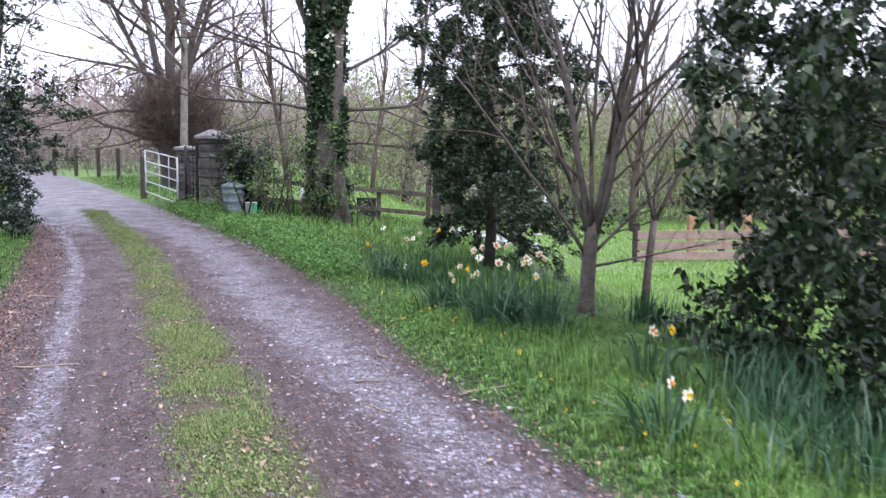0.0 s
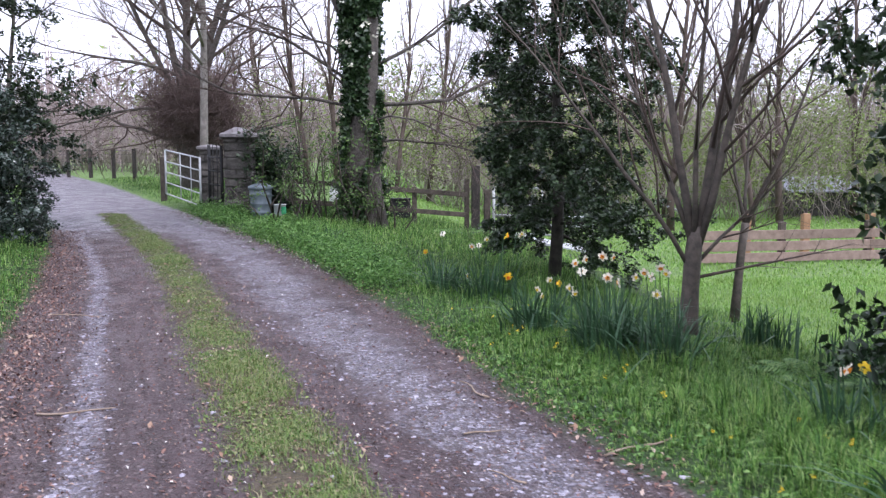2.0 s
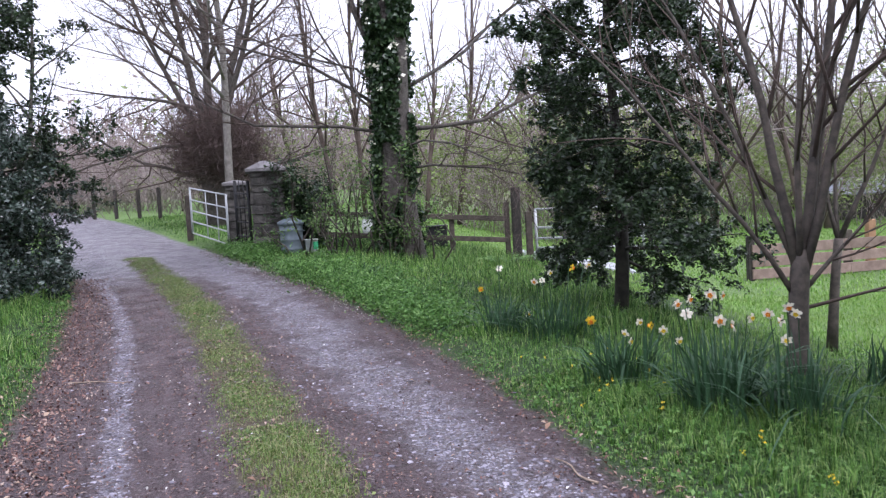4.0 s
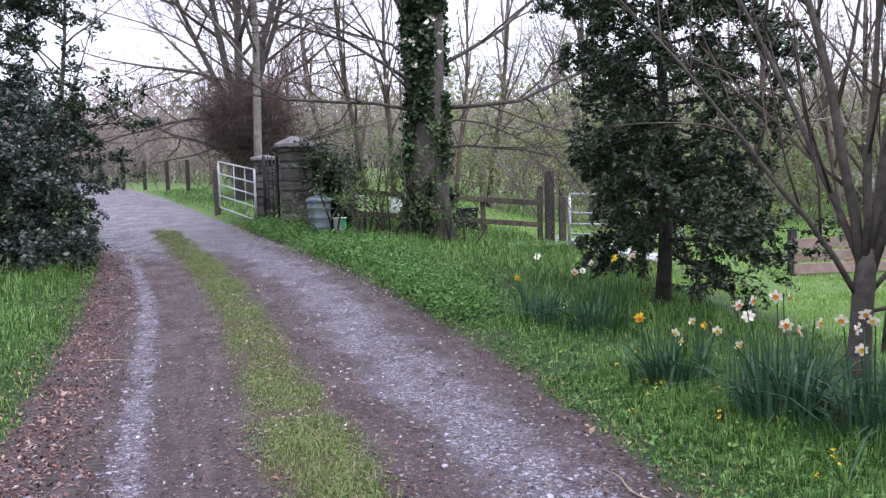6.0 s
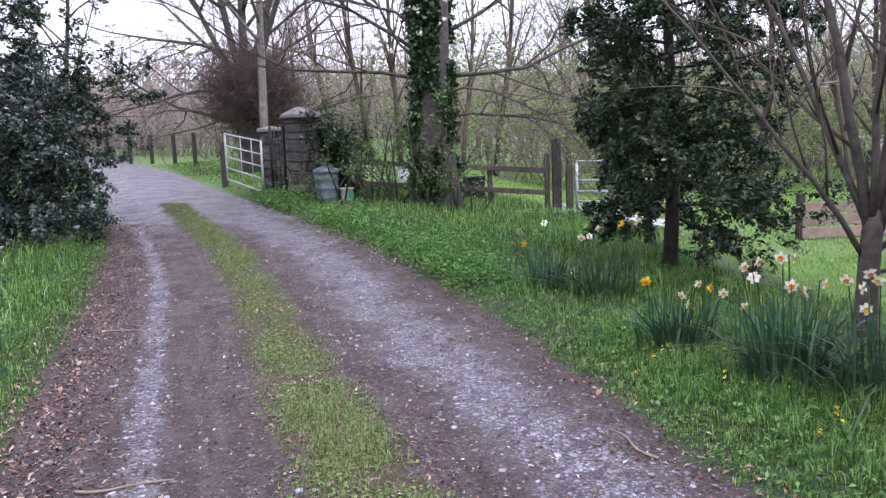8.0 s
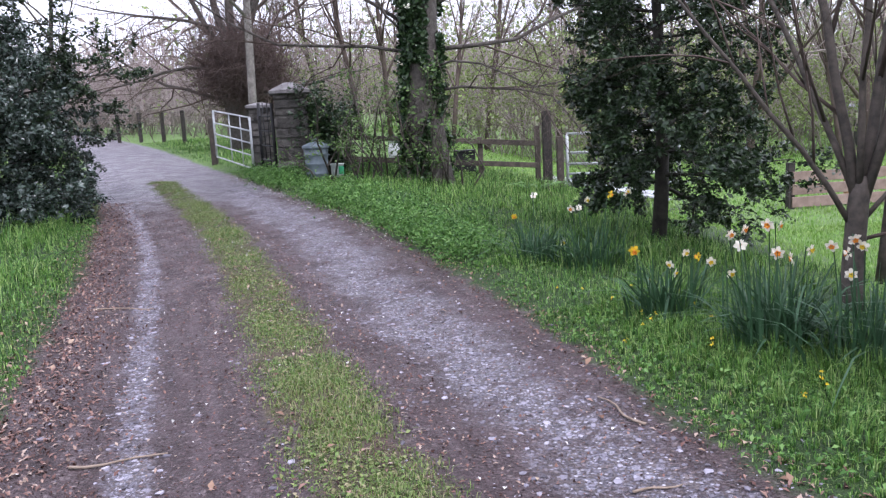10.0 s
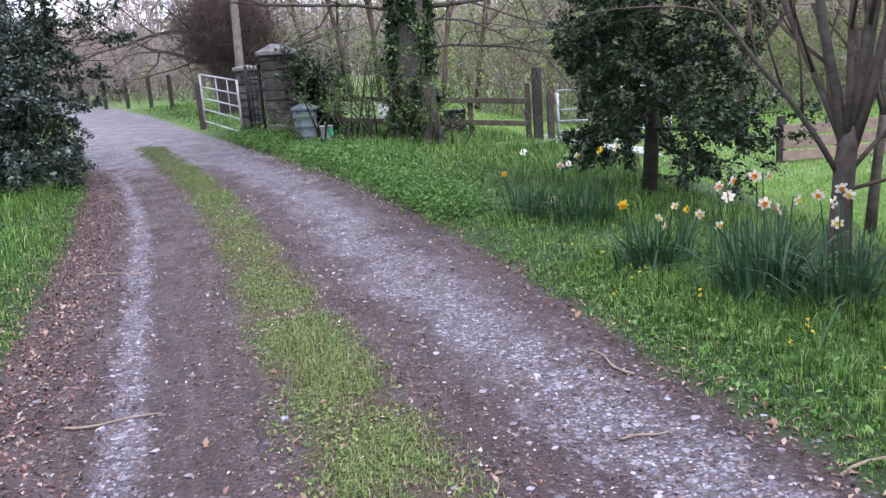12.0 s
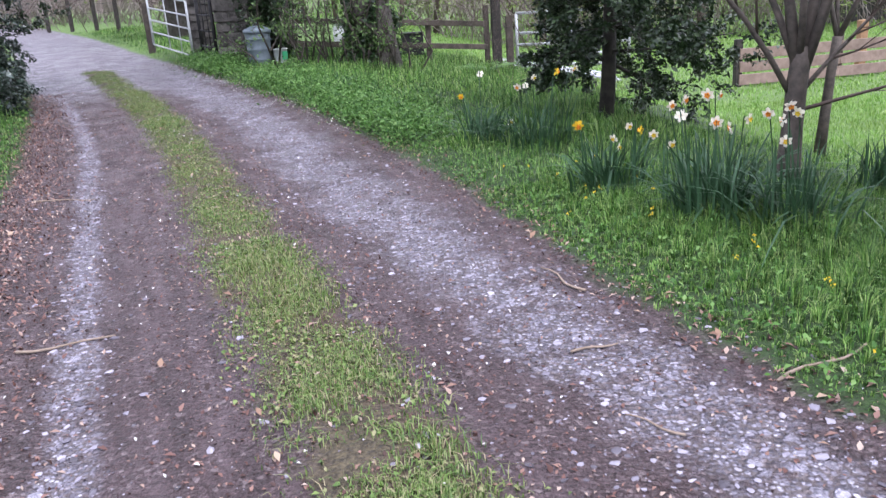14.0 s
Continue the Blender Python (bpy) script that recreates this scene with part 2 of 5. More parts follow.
M_ZINC = plain("galvanised_steel", (0.13, 0.165, 0.19), (0.2, 0.24, 0.27), 9, 0.45, 0.25, 0.1, 0.003)
M_GATEWHITE = plain("pale_galvanised_tube", (0.42, 0.43, 0.44), (0.58, 0.59, 0.6), 9, 0.5, 0.1, 0.1, 0.002)
M_IRON = plain("black_iron", (0.012, 0.012, 0.014), (0.03, 0.028, 0.027), 14, 0.6, 0.3, 0.2, 0.003)
M_WOOD = plain("weathered_fence_wood", (0.05, 0.04, 0.032), (0.125, 0.1, 0.08), 9, 0.9, 0, 0.6, 0.008, 0.4)
M_DARKPOST = plain("creosoted_post", (0.02, 0.017, 0.015), (0.055, 0.045, 0.038), 10, 0.85, 0, 0.5, 0.008)
M_PINKWOOD = plain("new_fence_boards", (0.19, 0.13, 0.105), (0.31, 0.225, 0.185), 7, 0.85, 0, 0.4, 0.006, 0.35)
M_ORANGEPOST = plain("orange_treated_post", (0.3, 0.17, 0.085), (0.42, 0.25, 0.14), 7, 0.85)
M_TUB = plain("white_plastic", (0.7, 0.72, 0.7), (0.8, 0.82, 0.8), 6, 0.5, 0, 0.1)
M_GREENLABEL = plain("green_label", (0.05, 0.45, 0.2), (0.08, 0.55, 0.26), 6, 0.5, 0, 0.1)
M_ROOF = plain("pale_shed_roof", (0.28, 0.29, 0.35), (0.4, 0.41, 0.48), 3, 0.6, 0, 0.3)
M_SHEDWALL = plain("dark_shed_boards", (0.05, 0.045, 0.045), (0.11, 0.1, 0.095), 3, 0.9)
M_WIRE = plain("rusty_wire", (0.08, 0.07, 0.065), (0.14, 0.12, 0.11), 8, 0.7, 0.4, 0.1)


def ground_material():
    m, n, l, b = material("drive_and_verge", 0.8)
    nt = m.node_tree

    def attr(name):
        a = n.new("ShaderNodeAttribute")
        a.attribute_name = name
        return a.outputs["Fac"]

    def step(v, lo, hi):
        r = n.new("ShaderNodeMapRange")
        r.interpolation_type = "SMOOTHSTEP"
        r.inputs[1].default_value, r.inputs[2].default_value = lo, hi
        l.new(v, r.inputs[0])
        return r.outputs[0]

    edge_n = calc(nt, "SUBTRACT", noise_node(nt, 3.2, 6, 0.7), 0.5)
    fine = noise_node(nt, 40, 3, 0.65)
    broad = noise_node(nt, 0.8, 3)
    vor = n.new("ShaderNodeTexVoronoi")
    vor.inputs["Scale"].default_value = 55
    l.new(n.new("ShaderNodeNewGeometry").outputs["Position"], vor.inputs["Vector"])
    pebble_tone = n.new("ShaderNodeSeparateColor")
    l.new(vor.outputs["Color"], pebble_tone.inputs[0])
    road = step(calc(nt, "MULTIPLY_ADD", edge_n, 0.5, attr("inside_road")), -0.06, 0.1)
    med = step(calc(nt, "MULTIPLY_ADD", edge_n, 0.7, attr("inside_strip")), 0.0, 0.16)
    patchy = calc(nt, "SUBTRACT", noise_node(nt, 1.7, 5, 0.65), 0.5)
    wear = step(calc(nt, "MULTIPLY_ADD", patchy, 1.7, calc(nt, "MULTIPLY_ADD", edge_n, 0.55, attr("wheel_wear"))), 0.3, 0.85)
    grit = noise_node(nt, 120, 2, 0.7)
    mud = ramp_node(nt, calc(nt, "MULTIPLY_ADD", grit, 0.6, calc(nt, "MULTIPLY", fine, 0.4)), (0.36, (0.012, 0.007, 0.008)), (0.5, (0.042, 0.026, 0.03)), (0.64, (0.14, 0.098, 0.106)))
    mud = mix(nt, calc(nt, "MULTIPLY", broad, 0.5), mud, (0.075, 0.042, 0.038))
    # Tyres have drawn the mud out into long streaks.
    along = n.new("ShaderNodeCombineXYZ")
    l.new(calc(nt, "MULTIPLY", attr("across"), 9.0), along.inputs[0])
    sep = n.new("ShaderNodeSeparateXYZ")
    l.new(n.new("ShaderNodeNewGeometry").outputs["Position"], sep.inputs[0])
    l.new(calc(nt, "MULTIPLY", sep.outputs[1], 1.3), along.inputs[1])
    streak = noise_node(nt, 1.0, 4, 0.6, along.outputs[0])
    mud = mix(nt, calc(nt, "MULTIPLY", step(streak, 0.45, 0.7), 0.35), mud, (0.15, 0.112, 0.12))
    mud = mix(nt, calc(nt, "MULTIPLY", step(streak, 0.5, 0.3), 0.5), mud, (0.018, 0.011, 0.011))
    slab = n.new("ShaderNodeTexVoronoi")
    slab.inputs["Scale"].default_value = 19
    wavy = n.new("ShaderNodeVectorMath")
    wavy.operation = "MULTIPLY_ADD"
    wob = n.new("ShaderNodeTexNoise")
    wob.inputs["Scale"].default_value = 12
    l.new(sep.inputs[0].links[0].from_socket, wob.inputs["Vector"])
    l.new(wob.outputs["Color"], wavy.inputs[0])
    wavy.inputs[1].default_value = (0.06, 0.06, 0.06)
    l.new(sep.inputs[0].links[0].from_socket, wavy.inputs[2])
    l.new(wavy.outputs[0], slab.inputs["Vector"])
    slab_tone = n.new("ShaderNodeSeparateColor")
    l.new(slab.outputs["Color"], slab_tone.inputs[0])
    stones = ramp_node(nt, pebble_tone.outputs[0], (0.0, (0.055, 0.048, 0.06)), (0.5, (0.17, 0.158, 0.195)), (0.85, (0.34, 0.32, 0.385)), (1.0, (0.58, 0.555, 0.62)))
    stones = mix(nt, step(vor.outputs["Distance"], 0.35, 0.65), stones, (0.11, 0.09, 0.092))
    flat_stone = calc(nt, "MULTIPLY", step(slab_tone.outputs[0], 0.62, 0.68), step(slab.outputs["Distance"], 0.5, 0.36))
    stones = mix(nt, calc(nt, "MULTIPLY", flat_stone, 0.8), stones, ramp_node(nt, slab_tone.outputs[1], (0.1, (0.1, 0.093, 0.115)), (0.9, (0.44, 0.42, 0.5))))
    bare = calc(nt, "MULTIPLY", step(noise_node(nt, 5.5, 5, 0.7), 0.5, 0.62), calc(nt, "MULTIPLY_ADD", attr("clean_gravel"), -0.6, 0.75))
    drive = mix(nt, calc(nt, "MULTIPLY", wear, calc(nt, "SUBTRACT", 1.0, bare)), mud, stones)
    speck = step(calc(nt, "MULTIPLY", pebble_tone.outputs[1], 1.0), 0.93, 0.96)
    drive = mix(nt, calc(nt, "MULTIPLY", speck, 0.55), drive, (0.24, 0.19, 0.19))
    turf = mix(nt, ramp_node(nt, noise_node(nt, 45, 4, 0.75), (0.35, (0, 0, 0)), (0.65, (1, 1, 1))), (0.028, 0.022, 0.014), (0.13, 0.105, 0.06))
    turf = mix(nt, step(noise_node(nt, 2.2, 4), 0.5, 0.72), turf, (0.085, 0.055, 0.042))
    # Sward tones are darkened to paint the shade between the blades.
    sward = mix(nt, noise_node(nt, 5, 5), (0.012, 0.028, 0.008), (0.045, 0.09, 0.018))
    sward = mix(nt, step(noise_node(nt, 0.35, 4), 0.5, 0.75), sward, (0.05, 0.075, 0.025))
    sward = mix(nt, calc(nt, "MULTIPLY", attr("grazed"), 0.85), sward, mix(nt, noise_node(nt, 7, 5, 0.7), (0.085, 0.165, 0.035), (0.2, 0.31, 0.085)))
    far = step(attr("woodland"), 0.0, 1.0)
    wood = mix(nt, noise_node(nt, 0.25, 6, 0.75), (0.14, 0.12, 0.09), (0.2, 0.21, 0.1))
    wood = mix(nt, step(noise_node(nt, 0.03, 3), 0.48, 0.58), wood, (0.17, 0.22, 0.08))
    sward = mix(nt, far, sward, wood)
    col = mix(nt, road, sward, mix(nt, med, drive, turf))
    l.new(col, b.inputs["Base Color"])
    wet = calc(nt, "MULTIPLY_ADD", step(noise_node(nt, 2.6, 4, 0.6), 0.38, 0.62), 0.26, calc(nt, "MULTIPLY_ADD", wear, 0.14, 0.2))
    rough = calc(nt, "MULTIPLY_ADD", calc(nt, "MULTIPLY", road, calc(nt, "SUBTRACT", 1.0, med)), calc(nt, "MULTIPLY", wet, -1.0), 0.88)
    l.new(rough, b.inputs["Roughness"])
    height = calc(nt, "ADD", calc(nt, "MULTIPLY", vor.outputs["Distance"], -0.6), calc(nt, "MULTIPLY_ADD", flat_stone, 0.35, fine))
    bump(nt, b, height, 1.0, 0.03)
    return m


M_GROUND = ground_material()

# ---- ground: the drive winds uphill past the gate, the paddock lies lower ----
LINE_Y = np.array([-400, -60, -6, 0, 4.65, 7.4, 8.7, 10.2, 12.7, 15, 17.2, 19.3, 21.5, 30, 42, 60, 120, 700.0])
LINE_X = np.array([9, 7.5, 3.4, 2.1, 0.6, -0.35, -0.8, -1.35, -2.2, -3.27, -4.4, -5.4, -6.5, -10.6, -17.2, -29, -60, -60.0])
_yy = np.arange(-400, 700, 0.25)
_kern = np.exp(-0.5 * (np.arange(-12, 13) / 4.0) ** 2)
_xx = np.convolve(np.pad(np.interp(_yy, LINE_Y, LINE_X), 12, "edge"), _kern / _kern.sum(), "valid")


def line_x(y):
    return np.interp(y, _yy, _xx)


def right_half(y):
    return np.interp(y, [0, 4.65, 7.4, 8.6, 10.1, 12.7, 14.9, 16.9, 18.9, 21.5, 30], [1.5, 1.52, 1.6, 1.78, 1.93, 1.95, 1.88, 1.72, 1.6, 1.4, 1.3])


def left_half(y):
    return np.interp(y, [0, 7.7, 10.4, 12.9, 15.2, 17.5, 22, 30], [1.75, 1.75, 1.75, 1.72, 1.55, 1.35, 1.4, 1.3])


WAVES = [(random.uniform(0, 6.28), random.uniform(0, 6.28), k) for k in (0.5, 0.8, 1.3, 2.1, 3.1, 4.7, 7.3, 11.0)]


def wobble(x, y, lo=0, hi=8):
    s = 0
    for a, p, k in WAVES[lo:hi]:
        s = s + np.sin((x * math.cos(a) + y * math.sin(a)) * k * 2 + p + np.sin((y * math.cos(a) - x * math.sin(a)) * k * 1.3)) / (1 + k)
    return s


def rise(y):
    y = np.asarray(y, dtype=float)
    return np.where(y < 8.6, 0, np.where(y < 12.6, 0.072 * (y - 8.6) ** 2 / 8, np.where(y < 22, 0.072 * (y - 10.6), 0.8208 + 0.045 * (np.clip(y, 0, 60) - 22))))


def ground_z(x, y):
    x, y = np.asarray(x, dtype=float), np.asarray(y, dtype=float)
    u = x - line_x(y)
    across = 1 - 0.88 * smooth01(-1.2, 2.9, x) * (1 - 0.8 * smooth01(45, 110, y))
    z = rise(y) * across
    r, le = right_half(y), left_half(y)
    verge = smooth01(r - 0.1, r + 0.5, u) * 0.05 + smooth01(le - 0.1, le + 0.6, -u) * 0.08
    strip = 0.035 * np.exp(-(u / 0.3) ** 2) * smooth01(20, 18.5, y)
    rut = -0.03 * np.exp(-((u + 1.0) / 0.28) ** 2) - 0.025 * np.exp(-((u - 1.0) / 0.35) ** 2)
    off = smooth01(0.1, 0.8, u - r) + smooth01(0.1, 0.8, -u - le)
    z = z - 0.5 * smooth01(2.2, 5.5, x) * (1 - smooth01(32, 60, y)) * smooth01(-10, 4, y)
    z = z + verge + strip + rut + 0.012 * wobble(x, y, 3, 8) * (0.35 + off)
    d = np.hypot(x, y - 10)
    z = z + 17 * smooth01(70, 260, d) * (0.75 + 0.25 * np.sin(np.arctan2(x, y) * 7 + 1.0)) + 5 * smooth01(200, 420, d)
    return z


def zat(x, y):
    return float(ground_z(x, y))


def graded(stops):
    out = []
    for (a, b, s) in stops:
        out += list(np.arange(a, b, s))
    return np.array(out + [stops[-1][1]])


V_Y = graded([(-700, -60, 60), (-60, -8, 4), (-8, 1, 0.4), (1, 20, 0.09), (20, 34, 0.3), (34, 80, 1.5), (80, 300, 8), (300, 900, 50)])
U_ALL = graded([(-900, -200, 50), (-200, -40, 8), (-40, -10, 1.2), (-10, -2.6, 0.25), (-2.6, 2.8, 0.06), (2.8, 9, 0.22), (9, 40, 1.2), (40, 200, 8), (200, 900, 50)])


def ground_sheet(name, u_values, label, kind_label, skip=None):
    uu, yy = np.meshgrid(u_values, V_Y)
    x = line_x(yy) + uu
    z = ground_z(x, yy)
    g = Geo()
    nu, ny = len(u_values), len(V_Y)
    i = np.arange(ny - 1)[:, None] * nu
    j = np.arange(nu - 1)[None]
    if skip:
        j = j[:, (u_values[:-1] < skip[0] - 1e-6) | (u_values[:-1] > skip[1] - 1e-6)]
    g.add(np.stack([x, yy, z], axis=-1).reshape(-1, 3), np.stack([i + j, i + j + 1, i + nu + j + 1, i + nu + j], axis=-1).reshape(-1, 4))
    me = g.mesh(name, M_GROUND)
    u, y = uu.reshape(-1), yy.reshape(-1)
    inside = np.minimum(right_half(y) - u, u + left_half(y))
    strip = np.where(y < 20, 0.33 - np.abs(u), -1) + np.minimum(0, (19.2 - y) * 0.5)
    width_r = np.interp(y, [6, 9, 12, 16], [0.3, 0.4, 0.46, 0.55])
    wear = np.maximum(1.0 - np.abs(u + 1.0) / 0.09 * 0.46, 1.02 - np.abs(u - 1.08) / width_r * 0.62)
    wear = np.maximum(wear, smooth01(14.5, 18.5, y) * 1.0)
    wear = np.maximum(wear, 0.12)
    far = smooth01(55, 95, np.hypot(u, y - 10))
    for key, val in (("inside_road", inside), ("inside_strip", strip), ("wheel_wear", wear), ("woodland", far), ("across", u), ("grazed", np.maximum(smooth01(3.6, 5.2, x.reshape(-1)), smooth01(19.5, 22, y))), ("clean_gravel", smooth01(13, 18, y))):
        a = me.attributes.new(key, "FLOAT", "POINT")
        a.data.foreach_set("value", val.astype(np.float32))
    ob = new(name, me)
    return tagged(ob, label, kind_label, kind="structure")


cut_l, cut_r = U_ALL[np.searchsorted(U_ALL, -2.0)], U_ALL[np.searchsorted(U_ALL, 2.1)]
ground_sheet("road", U_ALL[(U_ALL >= cut_l) & (U_ALL <= cut_r)], "muddy gravel farm drive with two worn wheel tracks", "drive")
# The open ground meets the drive along both of its edges.
ground_sheet("ground", U_ALL, "grassy verge and paddock rising to wooded slopes", "ground", (cut_l, cut_r))

RNG = np.random.default_rng(7)


def scatter(n, x0, x1, y0, y1, rng=RNG):
    x, y = rng.uniform(x0, x1, n), rng.uniform(y0, y1, n)
    return x, y


def on_ground(x, y, lift=0.0):
    return np.stack([x, y, ground_z(x, y) + lift], axis=1)


# ---- grass, turf and herbs ----
def stuff(name, g, mat, label, category, smooth=True):
    return tagged(new(name, g.mesh(name, mat, smooth)), label, category, kind="stuff")


def verge_grass():
    g = Geo()
    rng = np.random.default_rng(11)
    for n, x0, x1, y0, y1, hh, ww in ((150000, -3.5, 5.4, 0.5, 12, 0.105, 0.0055), (170000, 0.6, 4.4, 3.2, 9.5, 0.11, 0.0048), (16000, -6, 9, -5, 2, 0.13, 0.01), (100000, -5, 3.2, 11, 20.5, 0.14, 0.008),
                                      (130000, -7.5, -1.6, 5, 17, 0.1, 0.006), (14000, -7.5, -1.2, 5, 16, 0.24, 0.008), (60000, -13, -3, 18, 34, 0.09, 0.014)):
        x, y = scatter(n, x0, x1, y0, y1, rng)
        u = x - line_x(y)
        side = np.where(u > 0, u - right_half(y), -u - left_half(y))
        keep = (side + 0.12 * wobble(x, y, 4, 8) > rng.uniform(-0.02, 0.12, n)) & (x + 0.8 * wobble(x, y, 1, 6) < rng.uniform(3.6, 5.6, n)) & ((x > x0 + 1.2 * rng.random(n)) | (u > 0))
        x, y, side = x[keep], y[keep], side[keep]
        # Two blades in three stand in tufts and lean out from the middle of theirs.
        cell = 0.075 + 0.03 * (ww > 0.008)
        cx, cy = np.floor(x / cell), np.floor(y / cell)
        tx = (cx + 0.5 + 0.6 * np.sin(cx * 12.99 + cy * 78.2)) * cell
        ty = (cy + 0.5 + 0.6 * np.sin(cx * 39.3 + cy * 11.1)) * cell
        pull = np.where(rng.random(len(x)) < 0.66, 0.62, 0.0)
        turn = np.arctan2(y - ty, x - tx) - math.pi / 2
        turn = np.where(pull > 0, turn, rng.uniform(0, 6.28, len(x)))
        x, y = x + (tx - x) * pull, y + (ty - y) * pull
        tuft = 0.75 + 0.45 * np.sin(cx * 5.1 + cy * 9.7)
        tall = tuft * hh * (0.3 + 0.7 * smooth01(0, 0.7, side)) * (0.75 + 0.5 * rng.random(len(x))) * (1 + 0.5 * wobble(x, y, 1, 5) + 0.3 * wobble(x + 3, y - 5, 5, 8)).clip(0.25, 2.2)
        blades_into(g, rng, on_ground(x, y), tall.clip(0.025, 0.5), ww * rng.uniform(0.5, 1.15, len(x)), 0.85, turn)
    stuff("grass", g, M_GRASS, "lush green uncut grass on the verges", "grass")


def paddock_grass():
    g = Geo()
    rng = np.random.default_rng(12)
    for n, x0, x1, y0, y1, hh, ww in ((80000, 3.4, 12, 3, 16, 0.06, 0.011), (45000, 0, 22, 15, 34, 0.07, 0.03), (18000, -3, 40, 32, 60, 0.12, 0.05)):
        x, y = scatter(n, x0, x1, y0, y1, rng)
        k = (x > rng.uniform(3.4, 5.2, n)) | (y > 15)
        x, y = x[k], y[k]
        blades_into(g, rng, on_ground(x, y), hh * rng.uniform(0.5, 1.3, len(x)), np.full(len(x), ww), 0.6)
    stuff("paddock_grass", g, M_FIELD, "short bright green grass of the paddock", "grass")


def strip_turf():
    g = Geo()
    rng = np.random.default_rng(13)
    n = 150000
    y = np.where(rng.random(n) < 0.13, rng.uniform(-6, 2.5, n), 2.5 + 16.9 * rng.random(n) ** 1.5)
    u = rng.normal(0, 0.24, n)
    x = line_x(y) + u
    keep = np.abs(u) + 0.13 * wobble(x, y, 3, 8) < 0.34 + rng.uniform(-0.16, 0.08, n)
    keep &= wobble(x + 9, y, 3, 8) > 0.05 - 0.75 * rng.random(n)
    x, y, u = x[keep], y[keep], u[keep]
    tall = 0.021 * (0.4 + rng.random(len(x))) * (1 + 1.0 * wobble(x, y, 2, 6) + 0.8 * wobble(x, y, 5, 8)).clip(0.3, 2.3)
    blades_into(g, rng, on_ground(x, y), tall, rng.uniform(0.003, 0.006, len(x)), 1.2)
    pick = rng.random(len(x)) < 0.16
    leaves_into(g, rng, on_ground(x[pick], y[pick], 0.01), 0.017, 0.4, 0.7, 0.0, 0.75)
    stuff("turf", g, M_TURF, "thin trodden turf along the middle of the drive", "grass")


def herb_mass():
    """Low cow parsley and other herbs on the bank."""
    g = Geo()
    rng = np.random.default_rng(14)
    pts = []
    for k in range(420):
        y = rng.uniform(11.5, 19.6)
        x = line_x(y) + right_half(y) + abs(rng.normal(0, 0.5)) + 0.12
        if x > 0.6 or (abs(x + 2.0) < 0.5 and y > 16.6):
            continue
        r, hgt = rng.uniform(0.1, 0.2), rng.uniform(0.07, 0.24)
        n = 110
        p = rng.normal(size=(n, 3)) * np.array([r, r, hgt * 0.35])
        p += np.array([x, y, zat(x, y) + hgt * 0.7])
        pts.append(p)
    for k in range(90):
        y = rng.uniform(3.0, 11)
        x = line_x(y) + right_half(y) + rng.uniform(0.1, 1.7)
        r, hgt = rng.uniform(0.06, 0.16), rng.uniform(0.03, 0.1)
        p = rng.normal(size=(40, 3)) * np.array([r, r, hgt * 0.3])
        p += np.array([x, y, zat(x, y) + hgt])
        pts.append(p)
    for k in range(60):
        y = rng.uniform(6, 15)
        x = line_x(y) - left_half(y) - rng.uniform(0.2, 1.6)
        p = rng.normal(size=(40, 3)) * np.array([0.12, 0.12, 0.04]) + np.array([x, y, zat(x, y) + 0.1])
        pts.append(p)
    # rosettes and clover mats along the near edge of the verge
    for k in range(130):
        y = 2.6 + 9.4 * rng.random() ** 1.2
        x = line_x(y) + right_half(y) + 0.03 + abs(rng.normal(0, 0.55))
        r = rng.uniform(0.03, 0.1)
        p = rng.normal(size=(26, 3)) * np.array([r, r, 0.012]) + np.array([x, y, zat(x, y) + rng.uniform(0.015, 0.06)])
        pts.append(p)
    for k in range(120):
        y = rng.uniform(4, 15)
        x = line_x(y) - left_half(y) - 0.02 - abs(rng.normal(0, 0.8))
        r = rng.uniform(0.03, 0.1)
        pts.append(rng.normal(size=(22, 3)) * np.array([r, r, 0.012]) + np.array([x, y, zat(x, y) + rng.uniform(0.02, 0.07)]))
    every = np.concatenate(pts)
    close = every[:, 1] < 11.2
    leaves_into(g, rng, every[~close], 0.034, 0.5, 0.45, 0.1, 0.5)
    leaves_into(g, rng, every[close], 0.022, 0.5, 0.6, 0.1, 0.7)
    stuff("cow_parsley", g, M_HERB, "low ferny green herbs along the bank", "herbs")


def small_flowers():
    g = Geo()
    rng = np.random.default_rng(15)
    y = rng.uniform(4, 10, 40)
    x = line_x(y) + right_half(y) + rng.uniform(0.15, 1.1, 40)
    c = on_ground(x, y, 0.1)
    c = np.repeat(c, 6, axis=0) + rng.normal(size=(240, 3)) * 0.006
    leaves_into(g, rng, c, 0.013, 0.2, 0.8)
    stuff("buttercups", g, M_YELLOW, "tiny yellow wildflowers dotted through the grass", "flowers")


